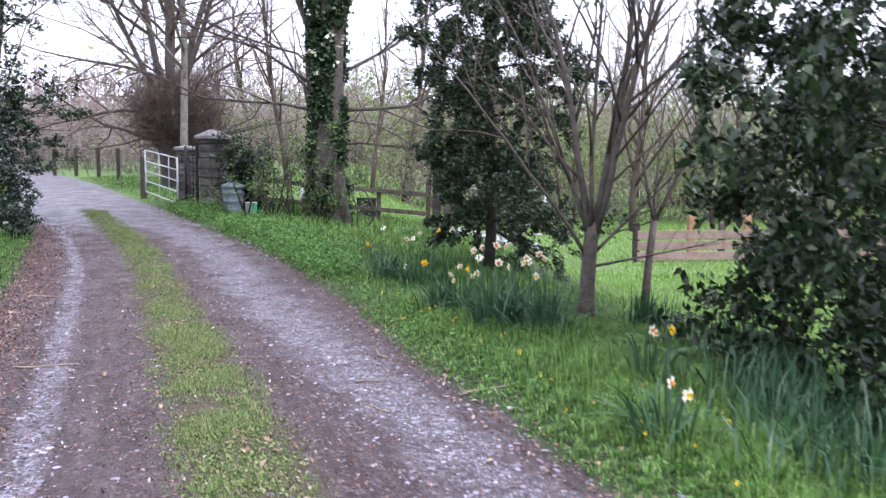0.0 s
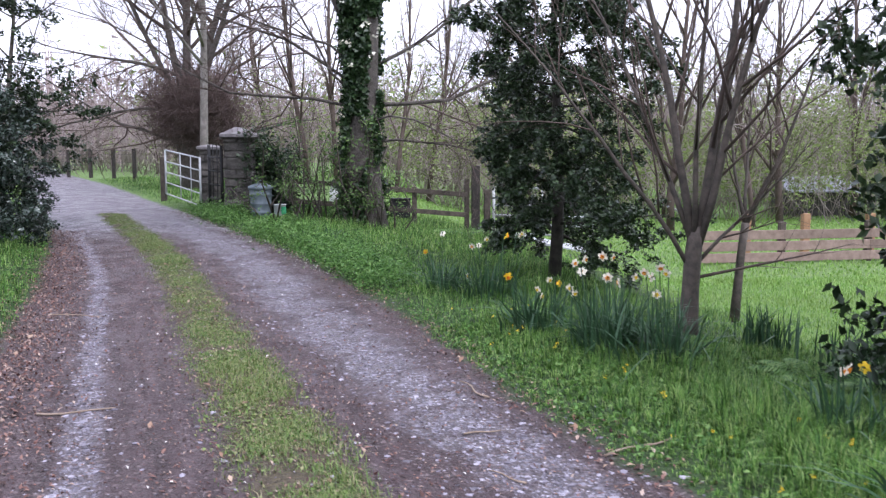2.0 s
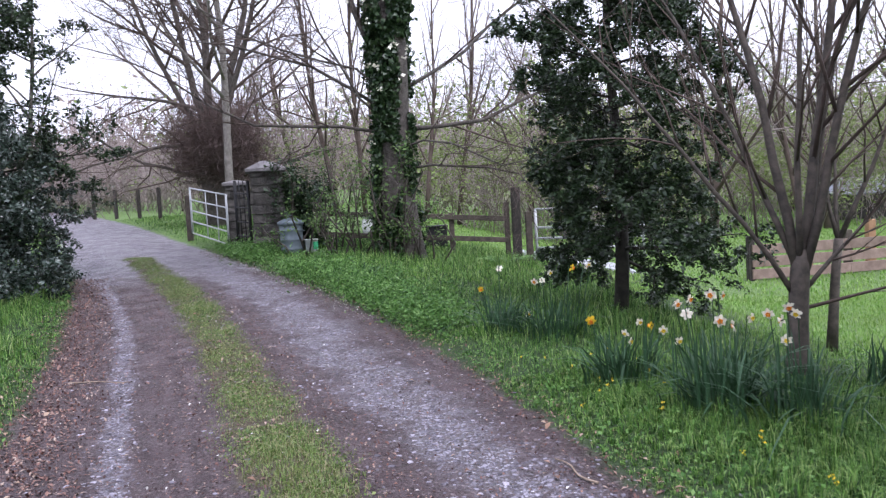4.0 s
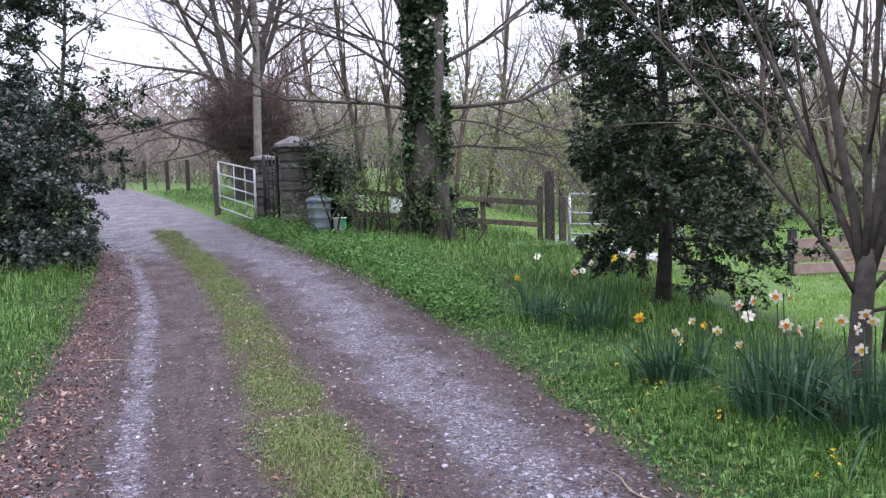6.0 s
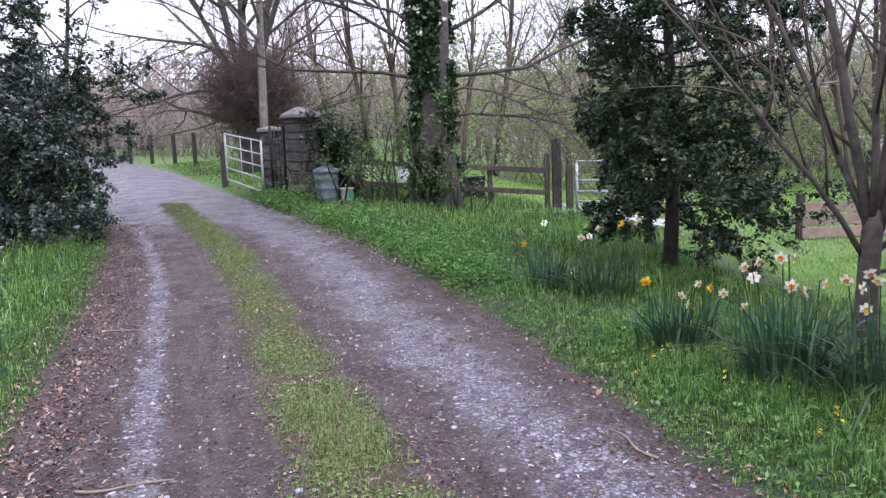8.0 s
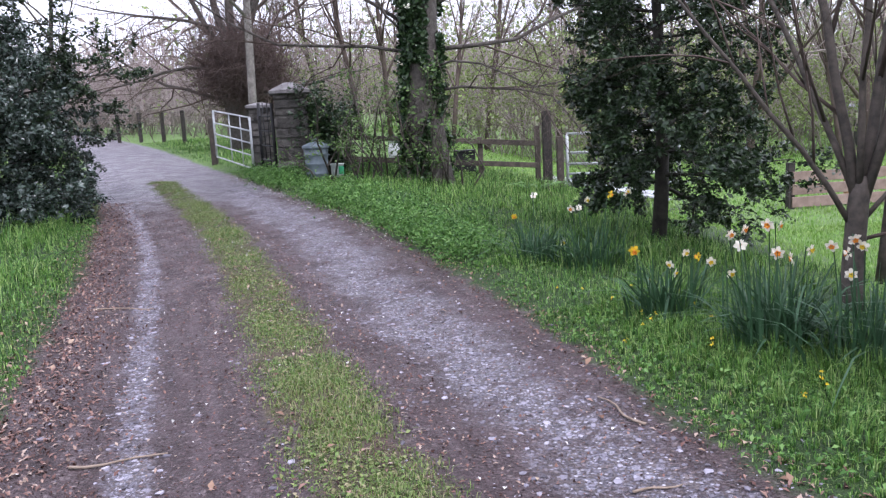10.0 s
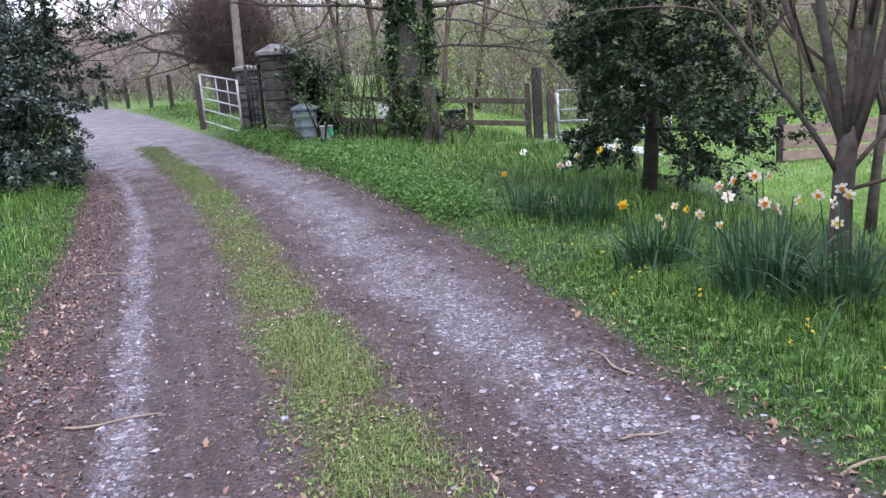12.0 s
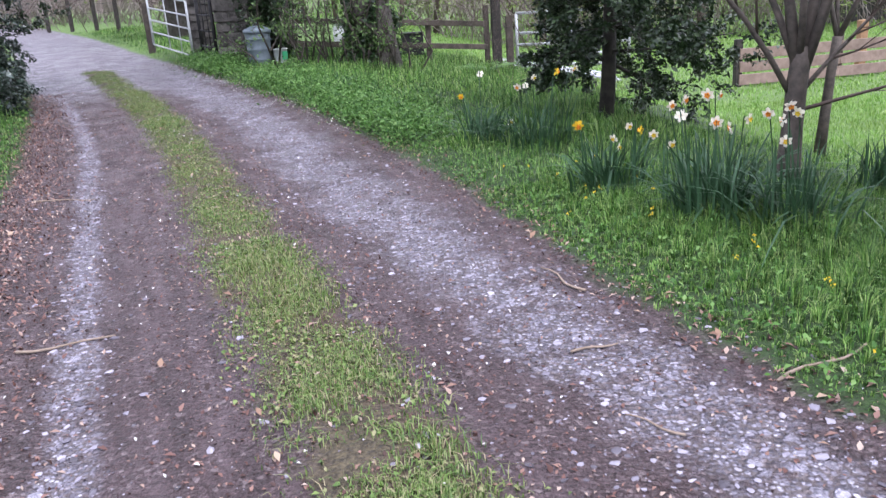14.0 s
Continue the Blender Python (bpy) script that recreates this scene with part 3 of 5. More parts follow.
def litter():
    rng = np.random.default_rng(16)
    g = Geo()
    y = np.concatenate([17 * rng.random(15000) ** 1.25, rng.uniform(0, 20, 3000), rng.uniform(0, 12, 1800)])
    u = np.concatenate([-left_half(y[:15000]) + rng.normal(0.17, 0.25, 15000), right_half(y[15000:18000]) + rng.normal(0.0, 0.13, 3000), np.where(rng.random(1800) < 0.6, rng.normal(0.05, 0.3, 1800), rng.normal(0, 1.0, 1800))])
    x = line_x(y) + u
    leaves_into(g, rng, on_ground(x, y, 0.008), 0.027, 0.4, 0.5, 0.0, 0.93)
    n = 16000
    y = 15 * rng.random(n) ** 1.2
    u = np.where(rng.random(n) < 0.35, np.sign(rng.normal(size=n)) * rng.normal(0.48, 0.13, n), rng.uniform(-1.75, 1.75, n))
    x = line_x(y) + u
    leaves_into(g, rng, on_ground(x, y, 0.004), 0.015, 0.5, 0.6, 0.0, 0.85)
    stuff("leaf_litter", g, M_LITTER, "brown dead leaves along the edges of the drive", "leaf litter")
    g = Geo()
    y = 2 + 13 * rng.random(340) ** 1.3
    w = rng.random(340)
    u = np.where(w < 0.4, right_half(y) + rng.normal(0.1, 0.16, 340), np.where(w < 0.65, rng.normal(0.05, 0.25, 340), np.where(w < 0.9, -left_half(y) + rng.normal(0, 0.25, 340), rng.uniform(-1.7, 1.7, 340))))
    x = line_x(y) + u
    leaves_into(g, rng, on_ground(x, y, 0.016), 0.044, 0.3, 0.55, 0.0, 0.85)
    stuff("fallen_leaves", g, M_TANLEAF, "large tan and russet fallen leaves on the edges", "leaf litter")
    g = Geo()
    y = np.concatenate([rng.uniform(3, 22, 450), rng.uniform(12.5, 20, 1100)])
    edge = np.where(rng.random(1100) < 0.7, right_half(y[450:]) + rng.normal(-0.08, 0.14, 1100), rng.normal(0, 0.35, 1100))
    x = line_x(y) + np.concatenate([rng.uniform(-1.6, 1.8, 450), edge])
    leaves_into(g, rng, on_ground(x, y, 0.01), 0.017, 0.3, 0.75, 0.0, 0.93)
    stuff("fallen_petals", g, M_BLOSSOM, "pale fallen petals scattered on the drive", "petals")


def stones():
    rng = np.random.default_rng(17)
    g = Geo()
    ico = bmesh.new()
    bmesh.ops.create_icosphere(ico, subdivisions=1, radius=1)
    sv = np.array([v.co[:] for v in ico.verts])
    sf = np.array([[v.index for v in f.verts] for f in ico.faces])
    ico.free()
    n = 17000
    y = 2.0 + 16 * rng.random(n) ** 1.3
    which = rng.random(n)
    u = np.where(which < 0.28, -1.0 + rng.normal(0, 0.075, n), np.where(which < 0.8, 1.08 + rng.normal(0, 0.3, n), rng.uniform(-1.6, 1.7, n)))
    x = line_x(y) + u
    z = ground_z(x, y)
    size = 0.004 + 0.016 * rng.random(n) ** 4.5
    sc = size[:, None] * rng.uniform(0.6, 1.3, (n, 3)) * np.array([1, 1, 0.38])
    a = rng.uniform(0, 6.28, n)
    v = sv[None] * sc[:, None] * rng.uniform(0.65, 1.3, (n, len(sv), 1))
    vx = v[..., 0] * np.cos(a)[:, None] - v[..., 1] * np.sin(a)[:, None]
    vy = v[..., 0] * np.sin(a)[:, None] + v[..., 1] * np.cos(a)[:, None]
    v = np.stack([vx + x[:, None], vy + y[:, None], v[..., 2] + (z + size * 0.12)[:, None]], axis=-1)
    f = (np.arange(n)[:, None, None] * len(sv) + sf[None]).reshape(-1, 3)
    g.add(v.reshape(-1, 3), f)
    stuff("gravel", g, M_STONES, "loose grey stones in the wheel tracks", "gravel", False)


verge_grass()
paddock_grass()
strip_turf()
herb_mass()
small_flowers()
litter()
stones()


# ---- fallen sticks ----
def fallen_stick(x, y, ang, length, r, label):
    g = Geo()
    t = np.linspace(-0.5, 0.5, 7)
    bend = 0.05 * np.sin(t * 7 + x * 9) * length
    px = x + math.cos(ang) * t * length - math.sin(ang) * bend
    py = y + math.sin(ang) * t * length + math.cos(ang) * bend
    tube(g, np.stack([px, py, ground_z(px, py) + r + 0.004], axis=1), r * np.linspace(1.1, 0.6, 7), 6)
    tagged(new("stick", g.mesh("stick", M_STICK)), label, "stick", "sticks on the drive")


M_STICK = plain("pale_dry_stick", (0.2, 0.15, 0.11), (0.36, 0.28, 0.22), 20, 0.9)
fallen_stick(-2.6, 10.4, 0.02, 0.5, 0.006, "thin pale straight stick lying on the drive")
fallen_stick(1.03, 7.5, 1.9, 0.42, 0.007, "thin brown bent stick on the gravel")
fallen_stick(1.0, 6.68, 0.1, 0.2, 0.006, "short brown stick on the gravel")
fallen_stick(-1.33, 7.2, 0.35, 0.42, 0.007, "thin brown stick in the wheel track")
fallen_stick(1.75, 6.3, 0.3, 0.42, 0.007, "thick dry stick at the grass edge")
fallen_stick(1.05, 6.05, 2.3, 0.22, 0.005, "short dark stick on the gravel")
fallen_stick(-1.5, 6.2, 0.5, 0.25, 0.006, "short brown stick in the wheel track")


# ---- trees ----
def grow(rng, start, way, length, radius, levels, out, level=0, wander=0.12, lift=0.05, kids=(5, 6, 5), ratio=(0.62, 0.55, 0.5), spread=(0.7, 0.7, 0.8), first=0.3, seg=7):
    n = seg if level < 2 else 5
    p, d = np.array(start, float), np.array(way, float)
    d /= np.linalg.norm(d)
    pts = [p.copy()]
    for i in range(n - 1):
        d = d + rng.normal(0, wander, 3) + np.array([0, 0, lift])
        d /= np.linalg.norm(d)
        p = p + d * length / (n - 1)
        pts.append(p.copy())
    pts = np.array(pts)
    taper = np.linspace(1, 0.35 if level == 0 else 0.22, n)
    out.append((level, pts, radius * taper))
    if level >= levels:
        return
    for k in range(kids[level]):
        f = first + (1 - first) * (k + rng.random()) / kids[level]
        idx = min(int(f * (n - 1)), n - 2)
        fr = f * (n - 1) - idx
        q = pts[idx] * (1 - fr) + pts[idx + 1] * fr
        dd = pts[idx + 1] - pts[idx]
        dd /= np.linalg.norm(dd)
        s = np.cross(dd, rng.normal(size=3))
        s /= np.linalg.norm(s) + 1e-9
        a = spread[level] * rng.uniform(0.7, 1.3)
        nd = dd * math.cos(a) + s * math.sin(a)
        grow(rng, q, nd, length * ratio[level] * rng.uniform(0.7, 1.2) * (1.15 - 0.45 * f), radius * taper[idx] * 0.55, levels, out, level + 1, wander * 1.25, lift, kids, ratio, spread, 0.2, seg)


def wood_parts(tree, runs, bark, twig, split=1, sides=(10, 7, 4, 3), limb_label=""):
    a, b = Geo(), Geo()
    for level, pts, r in runs:
        tube(a if level <= split else b, pts, np.maximum(r, 0.0022), sides[min(level, 3)])
    put("trunk", a.mesh("trunk", bark), tree)
    if b.n:
        put("branchwork", b.mesh("branchwork", twig), tree)


def root(name, x, y, label, category="tree", group=""):
    e = new(name)
    e.location = (x, y, zat(x, y))
    return tagged(e, label, category, group)


def bare_tree(name, x, y, height, radius, seed, label, lean=(0, 0), kids=(9, 7, 6), spread=(0.8, 0.7, 0.7), bark=None, twig=None, levels=3, first=0.25, ratio=(0.55, 0.5, 0.5), group=""):
    rng = np.random.default_rng(seed)
    t = root(name, x, y, label, "tree", group)
    runs = []
    grow(rng, (0, 0, -0.1), (lean[0], lean[1], 1), height, radius, levels, runs, kids=kids, spread=spread, first=first, ratio=ratio, wander=0.07, lift=0.06)
    wood_parts(t, runs, bark or M_BARK, twig or M_TWIG)
    return t, runs


def leaf_cloud(rng, runs, per, reach, level=1):
    pts = []
    for lv, p, r in runs:
        if lv < level:
            continue
        f = rng.uniform(0.15, 1, per) * (len(p) - 1)
        i = np.minimum(f.astype(int), len(p) - 2)
        q = p[i] + (p[i + 1] - p[i]) * (f - i)[:, None]
        pts.append(q + rng.normal(size=(per, 3)) * reach)
    return np.concatenate(pts)


def evergreen(name, x, y, height, width, radius, seed, label, mat, leaf, per, low=0.25, droop=0.3, limbs=26, bare=0.1, top=0.35, stems=1, lean=(0, 0), category="tree", skew=0.0):
    """Trunk with limbs that shorten upwards, and leaves along every twig."""
    rng = np.random.default_rng(seed)
    t = root(name, x, y, label, category)
    runs = []
    for s in range(stems):
        off = rng.normal(0, 0.12, 2) if stems > 1 else (0, 0)
        pts = np.array([[off[0] + lean[0] * f * height + 0.05 * math.sin(f * 7 + s), off[1] + lean[1] * f * height + 0.05 * math.cos(f * 5), -0.1 + f * height] for f in np.linspace(0, 1, 9)])
        runs.append((0, pts, radius * np.linspace(1, 0.15, 9)))
    for k in range(limbs):
        f = low + (0.97 - low) * (k + rng.random()) / limbs
        a = k * 2.4 + rng.normal(0, 0.4)
        main = runs[k % stems][1]
        q = main[min(int(f * 8), 7)] + (main[min(int(f * 8), 7) + 1] - main[min(int(f * 8), 7)]) * (f * 8 - min(int(f * 8), 7))
        shape = math.sin(min(1.0, (f - low) / 0.22 + 0.55) * math.pi / 2) * (1 - (1 - top) * max(0.0, (f - 0.4) / 0.6))
        L = width / 2 * shape * rng.uniform(0.75, 1.15)
        L *= 1 + skew * math.cos(a) * max(0.0, 1 - f / 0.6)
        way = (math.cos(a), math.sin(a), rng.uniform(-0.25, 0.45) + 0.5 * (f - 0.4))
        grow(rng, q, way, L, radius * 0.3 * (1 - 0.6 * f), 3, runs, 1, 0.12, -0.03 * droop, (0, 6, 4), (0, 0.5, 0.5), (0, 0.8, 0.8), 0.15)
    wood_parts(t, runs, M_DARKBARK, M_DARKBARK)
    g = Geo()
    leaves_into(g, rng, leaf_cloud(rng, runs, per, leaf * 0.55), leaf, 0.3, 0.48, droop, 0.35)
    put("crown", g.mesh("crown", mat), t)
    return t


# the holly beside the daffodils
evergreen("holly_tree", 2.46, 12.2, 5.2, 2.75, 0.085, 21, "dense dark green holly tree among the daffodils", M_HOLLY, 0.055, 52, 0.13, 0.3, 60, top=0.3, skew=0.5)
# dark bush close beside the start of the walk
evergreen("laurel_tree", 4.9, 6.75, 4.8, 3.7, 0.06, 22, "dark glossy laurel tree with drooping leaves", M_HOLLY, 0.085, 26, 0.05, 0.8, 54, top=0.9)
# across the drive
evergreen("holly_tree", -7.3, 16.3, 6.2, 4.6, 0.12, 23, "tall dark holly tree above a clipped laurel bush", M_HOLLY, 0.07, 46, 0.18, 0.3, 54, top=0.6)
evergreen("laurel_bush", -6.55, 15.0, 2.05, 3.3, 0.05, 24, "dense dark grey-green laurel bush beside the drive", M_LAUREL, 0.07, 44, 0.05, 0.4, 46, top=0.85, stems=4, category="bush")


def young_tree():
    """Several smooth stems fan out from a short trunk."""
    rng = np.random.default_rng(31)
    t = root("young_tree", 3.17, 9.5, "young bare tree with smooth brown stems fanning out", "tree")
    runs = [(0, np.array([[-0.03, 0, -0.1], [-0.01, 0, 0.12], [0, 0, 0.4], [0.015, 0, 0.7], [0.03, 0, 0.86], [0.04, 0, 0.98]]), np.array([0.115, 0.088, 0.076, 0.075, 0.07, 0.042]))]
    for dx, dy, L, r, z in ((-0.1, 0.05, 4.2, 0.042, 0.74), (0.14, 0.12, 4.6, 0.046, 0.78), (0.34, -0.08, 4.5, 0.04, 0.74), (0.42, 0.25, 3.8, 0.027, 0.8), (0.02, -0.2, 3.9, 0.028, 0.82), (-0.55, 0.1, 3.2, 0.023, 0.6), (0.95, 0.3, 1.6, 0.02, 0.66), (-0.35, 0.2, 3.4, 0.028, 0.85)):
        grow(rng, (0.02 + dx * 0.05, dy * 0.05, z), (dx, dy, 1 if abs(dx) < 0.6 else 0.9), L, r, 3, runs, 1, 0.065, 0.02, (0, 11, 5), (0, 0.42, 0.45), (0, 0.6, 0.6), 0.15, 10)
    grow(rng, (0.05, 0, 0.52), (1, 0.05, 0.12), 1.5, 0.016, 3, runs, 2, 0.05, 0.03, (0, 0, 5), (0, 0, 0.4), (0, 0, 0.6), 0.3)
    wood_parts(t, runs, M_BARK2, M_TWIG)


def thin_tree():
    rng = np.random.default_rng(32)
    t = root("sapling", 4.38, 11.35, "slender bare sapling forking at head height", "tree")
    runs = [(0, np.array([[0, 0, -0.05], [0.03, 0, 0.4], [0.06, 0, 0.8], [0.1, 0, 1.15]]), np.array([0.06, 0.05, 0.045, 0.045]))]
    for dx, dy, L, r in ((-0.25, 0.1, 1.8, 0.025), (0.45, 0, 2.4, 0.03), (0.1, 0.3, 2.0, 0.024)):
        grow(rng, (0.1, 0, 1.12), (dx, dy, 1), L, r, 3, runs, 1, 0.06, 0.02, (0, 7, 4), (0, 0.45, 0.45), (0, 0.7, 0.7), 0.2)
    wood_parts(t, runs, M_BARK2, M_TWIG)


def ivy_tree():
    rng = np.random.default_rng(33)
    t = root("ivy_clad_tree", -0.15, 17.6, "big old bare tree with ivy climbing its trunk", "tree")
    runs = [(0, np.array([[0.08, 0, -0.3], [0.06, 0, 0.3], [0.02, 0, 1.0], [0.0, 0, 2.2], [0.02, 0, 3.4], [0.05, 0, 4.6]]), np.array([0.46, 0.36, 0.31, 0.29, 0.3, 0.25]))]
    for dx, dy, dz, L, r, z in ((-0.6, 0.1, 1, 7, 0.15, 3.2), (0.45, 0.2, 1, 7.5, 0.17, 3.4), (0.05, -0.3, 1, 7, 0.18, 4.4), (-0.2, 0.5, 1, 7, 0.14, 4.2),
                                (-1, -0.1, 0.85, 5.5, 0.075, 2.2), (-1, 0.3, 0.9, 5.5, 0.08, 2.6), (-1, -0.4, 0.7, 4.6, 0.06, 2.4), (-0.9, -0.5, 0.8, 4.6, 0.06, 2.9),
                                (1, 0.1, 0.42, 5.5, 0.10, 2.25), (1, -0.3, 0.1, 4.4, 0.06, 1.55), (1, 0.4, 0.7, 5.5, 0.09, 2.9), (0.7, -0.7, 0.25, 4.2, 0.05, 1.9)):
        grow(rng, (0.1 * dx, 0.1 * dy, z), (dx, dy, dz), L, r * 0.43, 4, runs, 1, 0.19, 0.015 if dz > 0.3 else 0.03, (0, 13, 7, 4), (0, 0.48, 0.5, 0.5), (0, 0.65, 0.7, 0.7), 0.15, 8)
    wood_parts(t, runs, M_BARK, M_TWIG, sides=(16, 8, 5, 3))
    g = Geo()
    n = 15000
    z = 4.6 * rng.random(n) ** 0.8
    a = rng.uniform(0, 6.28, n)
    patch = np.sin(a * 2 + z * 1.7) + np.sin(a * 3 - z * 2.3 + 1) + np.abs(z - 1.3) * 0.5 + np.where(np.cos(a + 2.6) > 0.2, 0.8, -0.5)
    keep = patch > 0.5 + 0.5 * np.sin(z * 5 + a * 4)
    z, a = z[keep], a[keep]
    r = np.interp(z, [0, 1, 2, 4.6], [0.39, 0.34, 0.31, 0.31]) + np.abs(rng.normal(0, 0.06, len(z)))
    leaves_into(g, rng, np.stack([r * np.cos(a), r * np.sin(a), z], axis=1), 0.085, 0.3, 0.8, 0.5, 0.2)
    put("ivy", g.mesh("ivy", M_IVY), t, "dark green ivy leaves")
    g = Geo()
    c = rng.normal(size=(26, 3)) * np.array([0.7, 0.2, 0.7]) + np.array([0.0, -0.45, 3.4])
    leaves_into(g, rng, np.repeat(c, 5, axis=0) + rng.normal(size=(130, 3)) * 0.035, 0.06, 0.3, 0.9)
    put("blossom", g.mesh("blossom", M_PETAL), t, "sparse white blossom")


def burr_tree():
    """Old tree whose stem carries a great mass of fine red-brown shoots."""
    rng = np.random.default_rng(34)
    t = root("burred_tree", -5.7, 26.8, "old bare tree with a bushy mass of reddish shoots", "tree")
    runs = [(0, np.array([[0.2, 0, -0.3], [0.1, 0, 0.8], [0, 0, 1.8], [0, 0, 3.0]]), np.array([0.55, 0.45, 0.5, 0.45]))]
    for dx, dy, L, r in ((-0.35, 0, 8, 0.19), (-0.05, 0.1, 9, 0.22), (0.3, 0.1, 8.5, 0.2), (0.6, 0, 8, 0.16), (-0.75, 0, 7, 0.14)):
        grow(rng, (dx * 0.4, 0, 2.7), (dx, dy, 1.2), L, r * 0.62, 4, runs, 1, 0.1, 0.04, (0, 11, 7, 4), (0, 0.45, 0.5, 0.5), (0, 0.75, 0.7, 0.7), 0.2, 8)
    for dx, L, z in ((-1, 5.0, 1.5), (-1, 4.6, 2.3), (1, 4.2, 1.4), (-0.9, 4.5, 3.2)):
        grow(rng, (0, -0.1, z), (dx, -0.35, 0.2), L, 0.06, 4, runs, 1, 0.18, 0.0, (0, 8, 6, 3), (0, 0.45, 0.5, 0.5), (0, 0.8, 0.8, 0.8), 0.15, 8)
    wood_parts(t, runs, M_BARK, M_TWIG)
    g = Geo()
    for k in range(6200):
        d = rng.normal(size=3) * np.array([1.0, 0.8, 0.9])
        d /= np.linalg.norm(d)
        c = np.array([0.2, -0.1, 2.15]) + rng.normal(size=3) * np.array([0.5, 0.4, 0.42])
        L = rng.uniform(0.35, 1.0) * (1 + 1.1 * rng.random() ** 3)
        d2 = d * 0.6 + rng.normal(0, 0.35, 3) + np.array([0, 0, 0.45])
        tube(g, [c, c + d * L * 0.55, c + d * L * 0.55 + d2 * L * 0.55], [0.008, 0.0055, 0.002], 3)
    put("shoot_mass", g.mesh("shoot_mass", M_TWIGRED), t, "dense red-brown shoots")


young_tree()
thin_tree()
ivy_tree()
burr_tree()
bare_tree("bare_tree", -4.85, 24.8, 10, 0.12, 41, "pale-barked bare tree leaning behind the gate", (0.1, 0), (10, 7, 5), first=0.3, bark=M_PALEBARK)
bare_tree("bare_tree", -11.6, 28.0, 7.5, 0.09, 45, "slender bare tree behind the holly", (0.04, 0), (12, 8, 5), first=0.2)
# row beyond the drive and the paddock, twigs in the haze-paled colour
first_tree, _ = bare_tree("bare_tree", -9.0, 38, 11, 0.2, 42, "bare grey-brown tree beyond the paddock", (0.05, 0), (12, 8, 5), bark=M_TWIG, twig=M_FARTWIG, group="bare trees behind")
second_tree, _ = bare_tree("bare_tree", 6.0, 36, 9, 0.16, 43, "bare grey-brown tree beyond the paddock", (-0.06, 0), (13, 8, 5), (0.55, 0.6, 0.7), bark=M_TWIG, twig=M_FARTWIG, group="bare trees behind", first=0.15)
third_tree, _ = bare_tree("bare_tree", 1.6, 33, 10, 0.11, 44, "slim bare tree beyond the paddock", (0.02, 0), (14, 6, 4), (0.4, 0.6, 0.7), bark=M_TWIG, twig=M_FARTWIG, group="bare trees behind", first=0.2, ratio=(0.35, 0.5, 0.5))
for x, y, s in ((-1.6, 29.5, 0.8), (-2.7, 31.0, 0.9), (0.4, 30.2, 0.75), (8.5, 33, 0.7), (11.5, 35, 0.8), (12.6, 29, 0.85)):
    copy_thing(third_tree, pose(x, y, zat(x, y), 0, 0, x * 70) @ Matrix.Scale(s, 4))
for x, y, s in ((9.2, 27.5, 0.85), (14.5, 31, 0.9), (19, 34, 1.0)):
    copy_thing(second_tree, pose(x, y, zat(x, y), 0, 0, x * 50) @ Matrix.Scale(s, 4))
rng = np.random.default_rng(5)
for k in range(70):
    x, y = rng.uniform(-46, 34), rng.uniform(36, 80)
    if abs(x - line_x(y)) < 4 or -0.62 * (y - 4) < x < -0.3 * (y - 4):
        continue
    src = (first_tree, second_tree, third_tree)[k % 3]
    ob = copy_thing(src, pose(x, y, zat(x, y), 0, 0, rng.uniform(0, 360)) @ Matrix.Scale(rng.uniform(0.35, 0.8), 4))


def far_woods():
    """Brown twiggy woods and first leaves on the slopes, distance haze in their colours."""
    rng = np.random.default_rng(51)
    g, gg, gt = Geo(), Geo(), Geo()
    for k in range(1900):
        a = rng.uniform(-0.85, 0.75)
        d = rng.uniform(52, 230) ** 1.0
        x, y = d * math.sin(a), 3 + d * math.cos(a)
        if abs(x - line_x(y)) < 3 and y < 90:
            continue
        z = zat(x, y)
        hgt = rng.uniform(4.5, 9)
        n = 60
        p = rng.normal(size=(n, 3)) * np.array([1.7, 1.7, hgt * 0.22]) + np.array([x, y, z + hgt * 0.55])
        leaves_into(g if rng.random() < (0.85 if x < -10 else 0.55) else gg, rng, p, 0.55 + d * 0.002, 0.4, 0.3, -0.5, 0.2)
        for s in range(3):
            o = rng.normal(0, 0.7, 2)
            tube(gt, [(x, y, z - 0.2), (x + o[0] * 0.5, y + o[1] * 0.5, z + hgt * 0.5), (x + o[0], y + o[1], z + hgt)], [0.07, 0.05, 0.02], 3)
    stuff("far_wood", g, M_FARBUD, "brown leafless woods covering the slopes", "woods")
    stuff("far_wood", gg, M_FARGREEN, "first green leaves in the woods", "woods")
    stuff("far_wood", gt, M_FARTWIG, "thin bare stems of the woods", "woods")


far_woods()


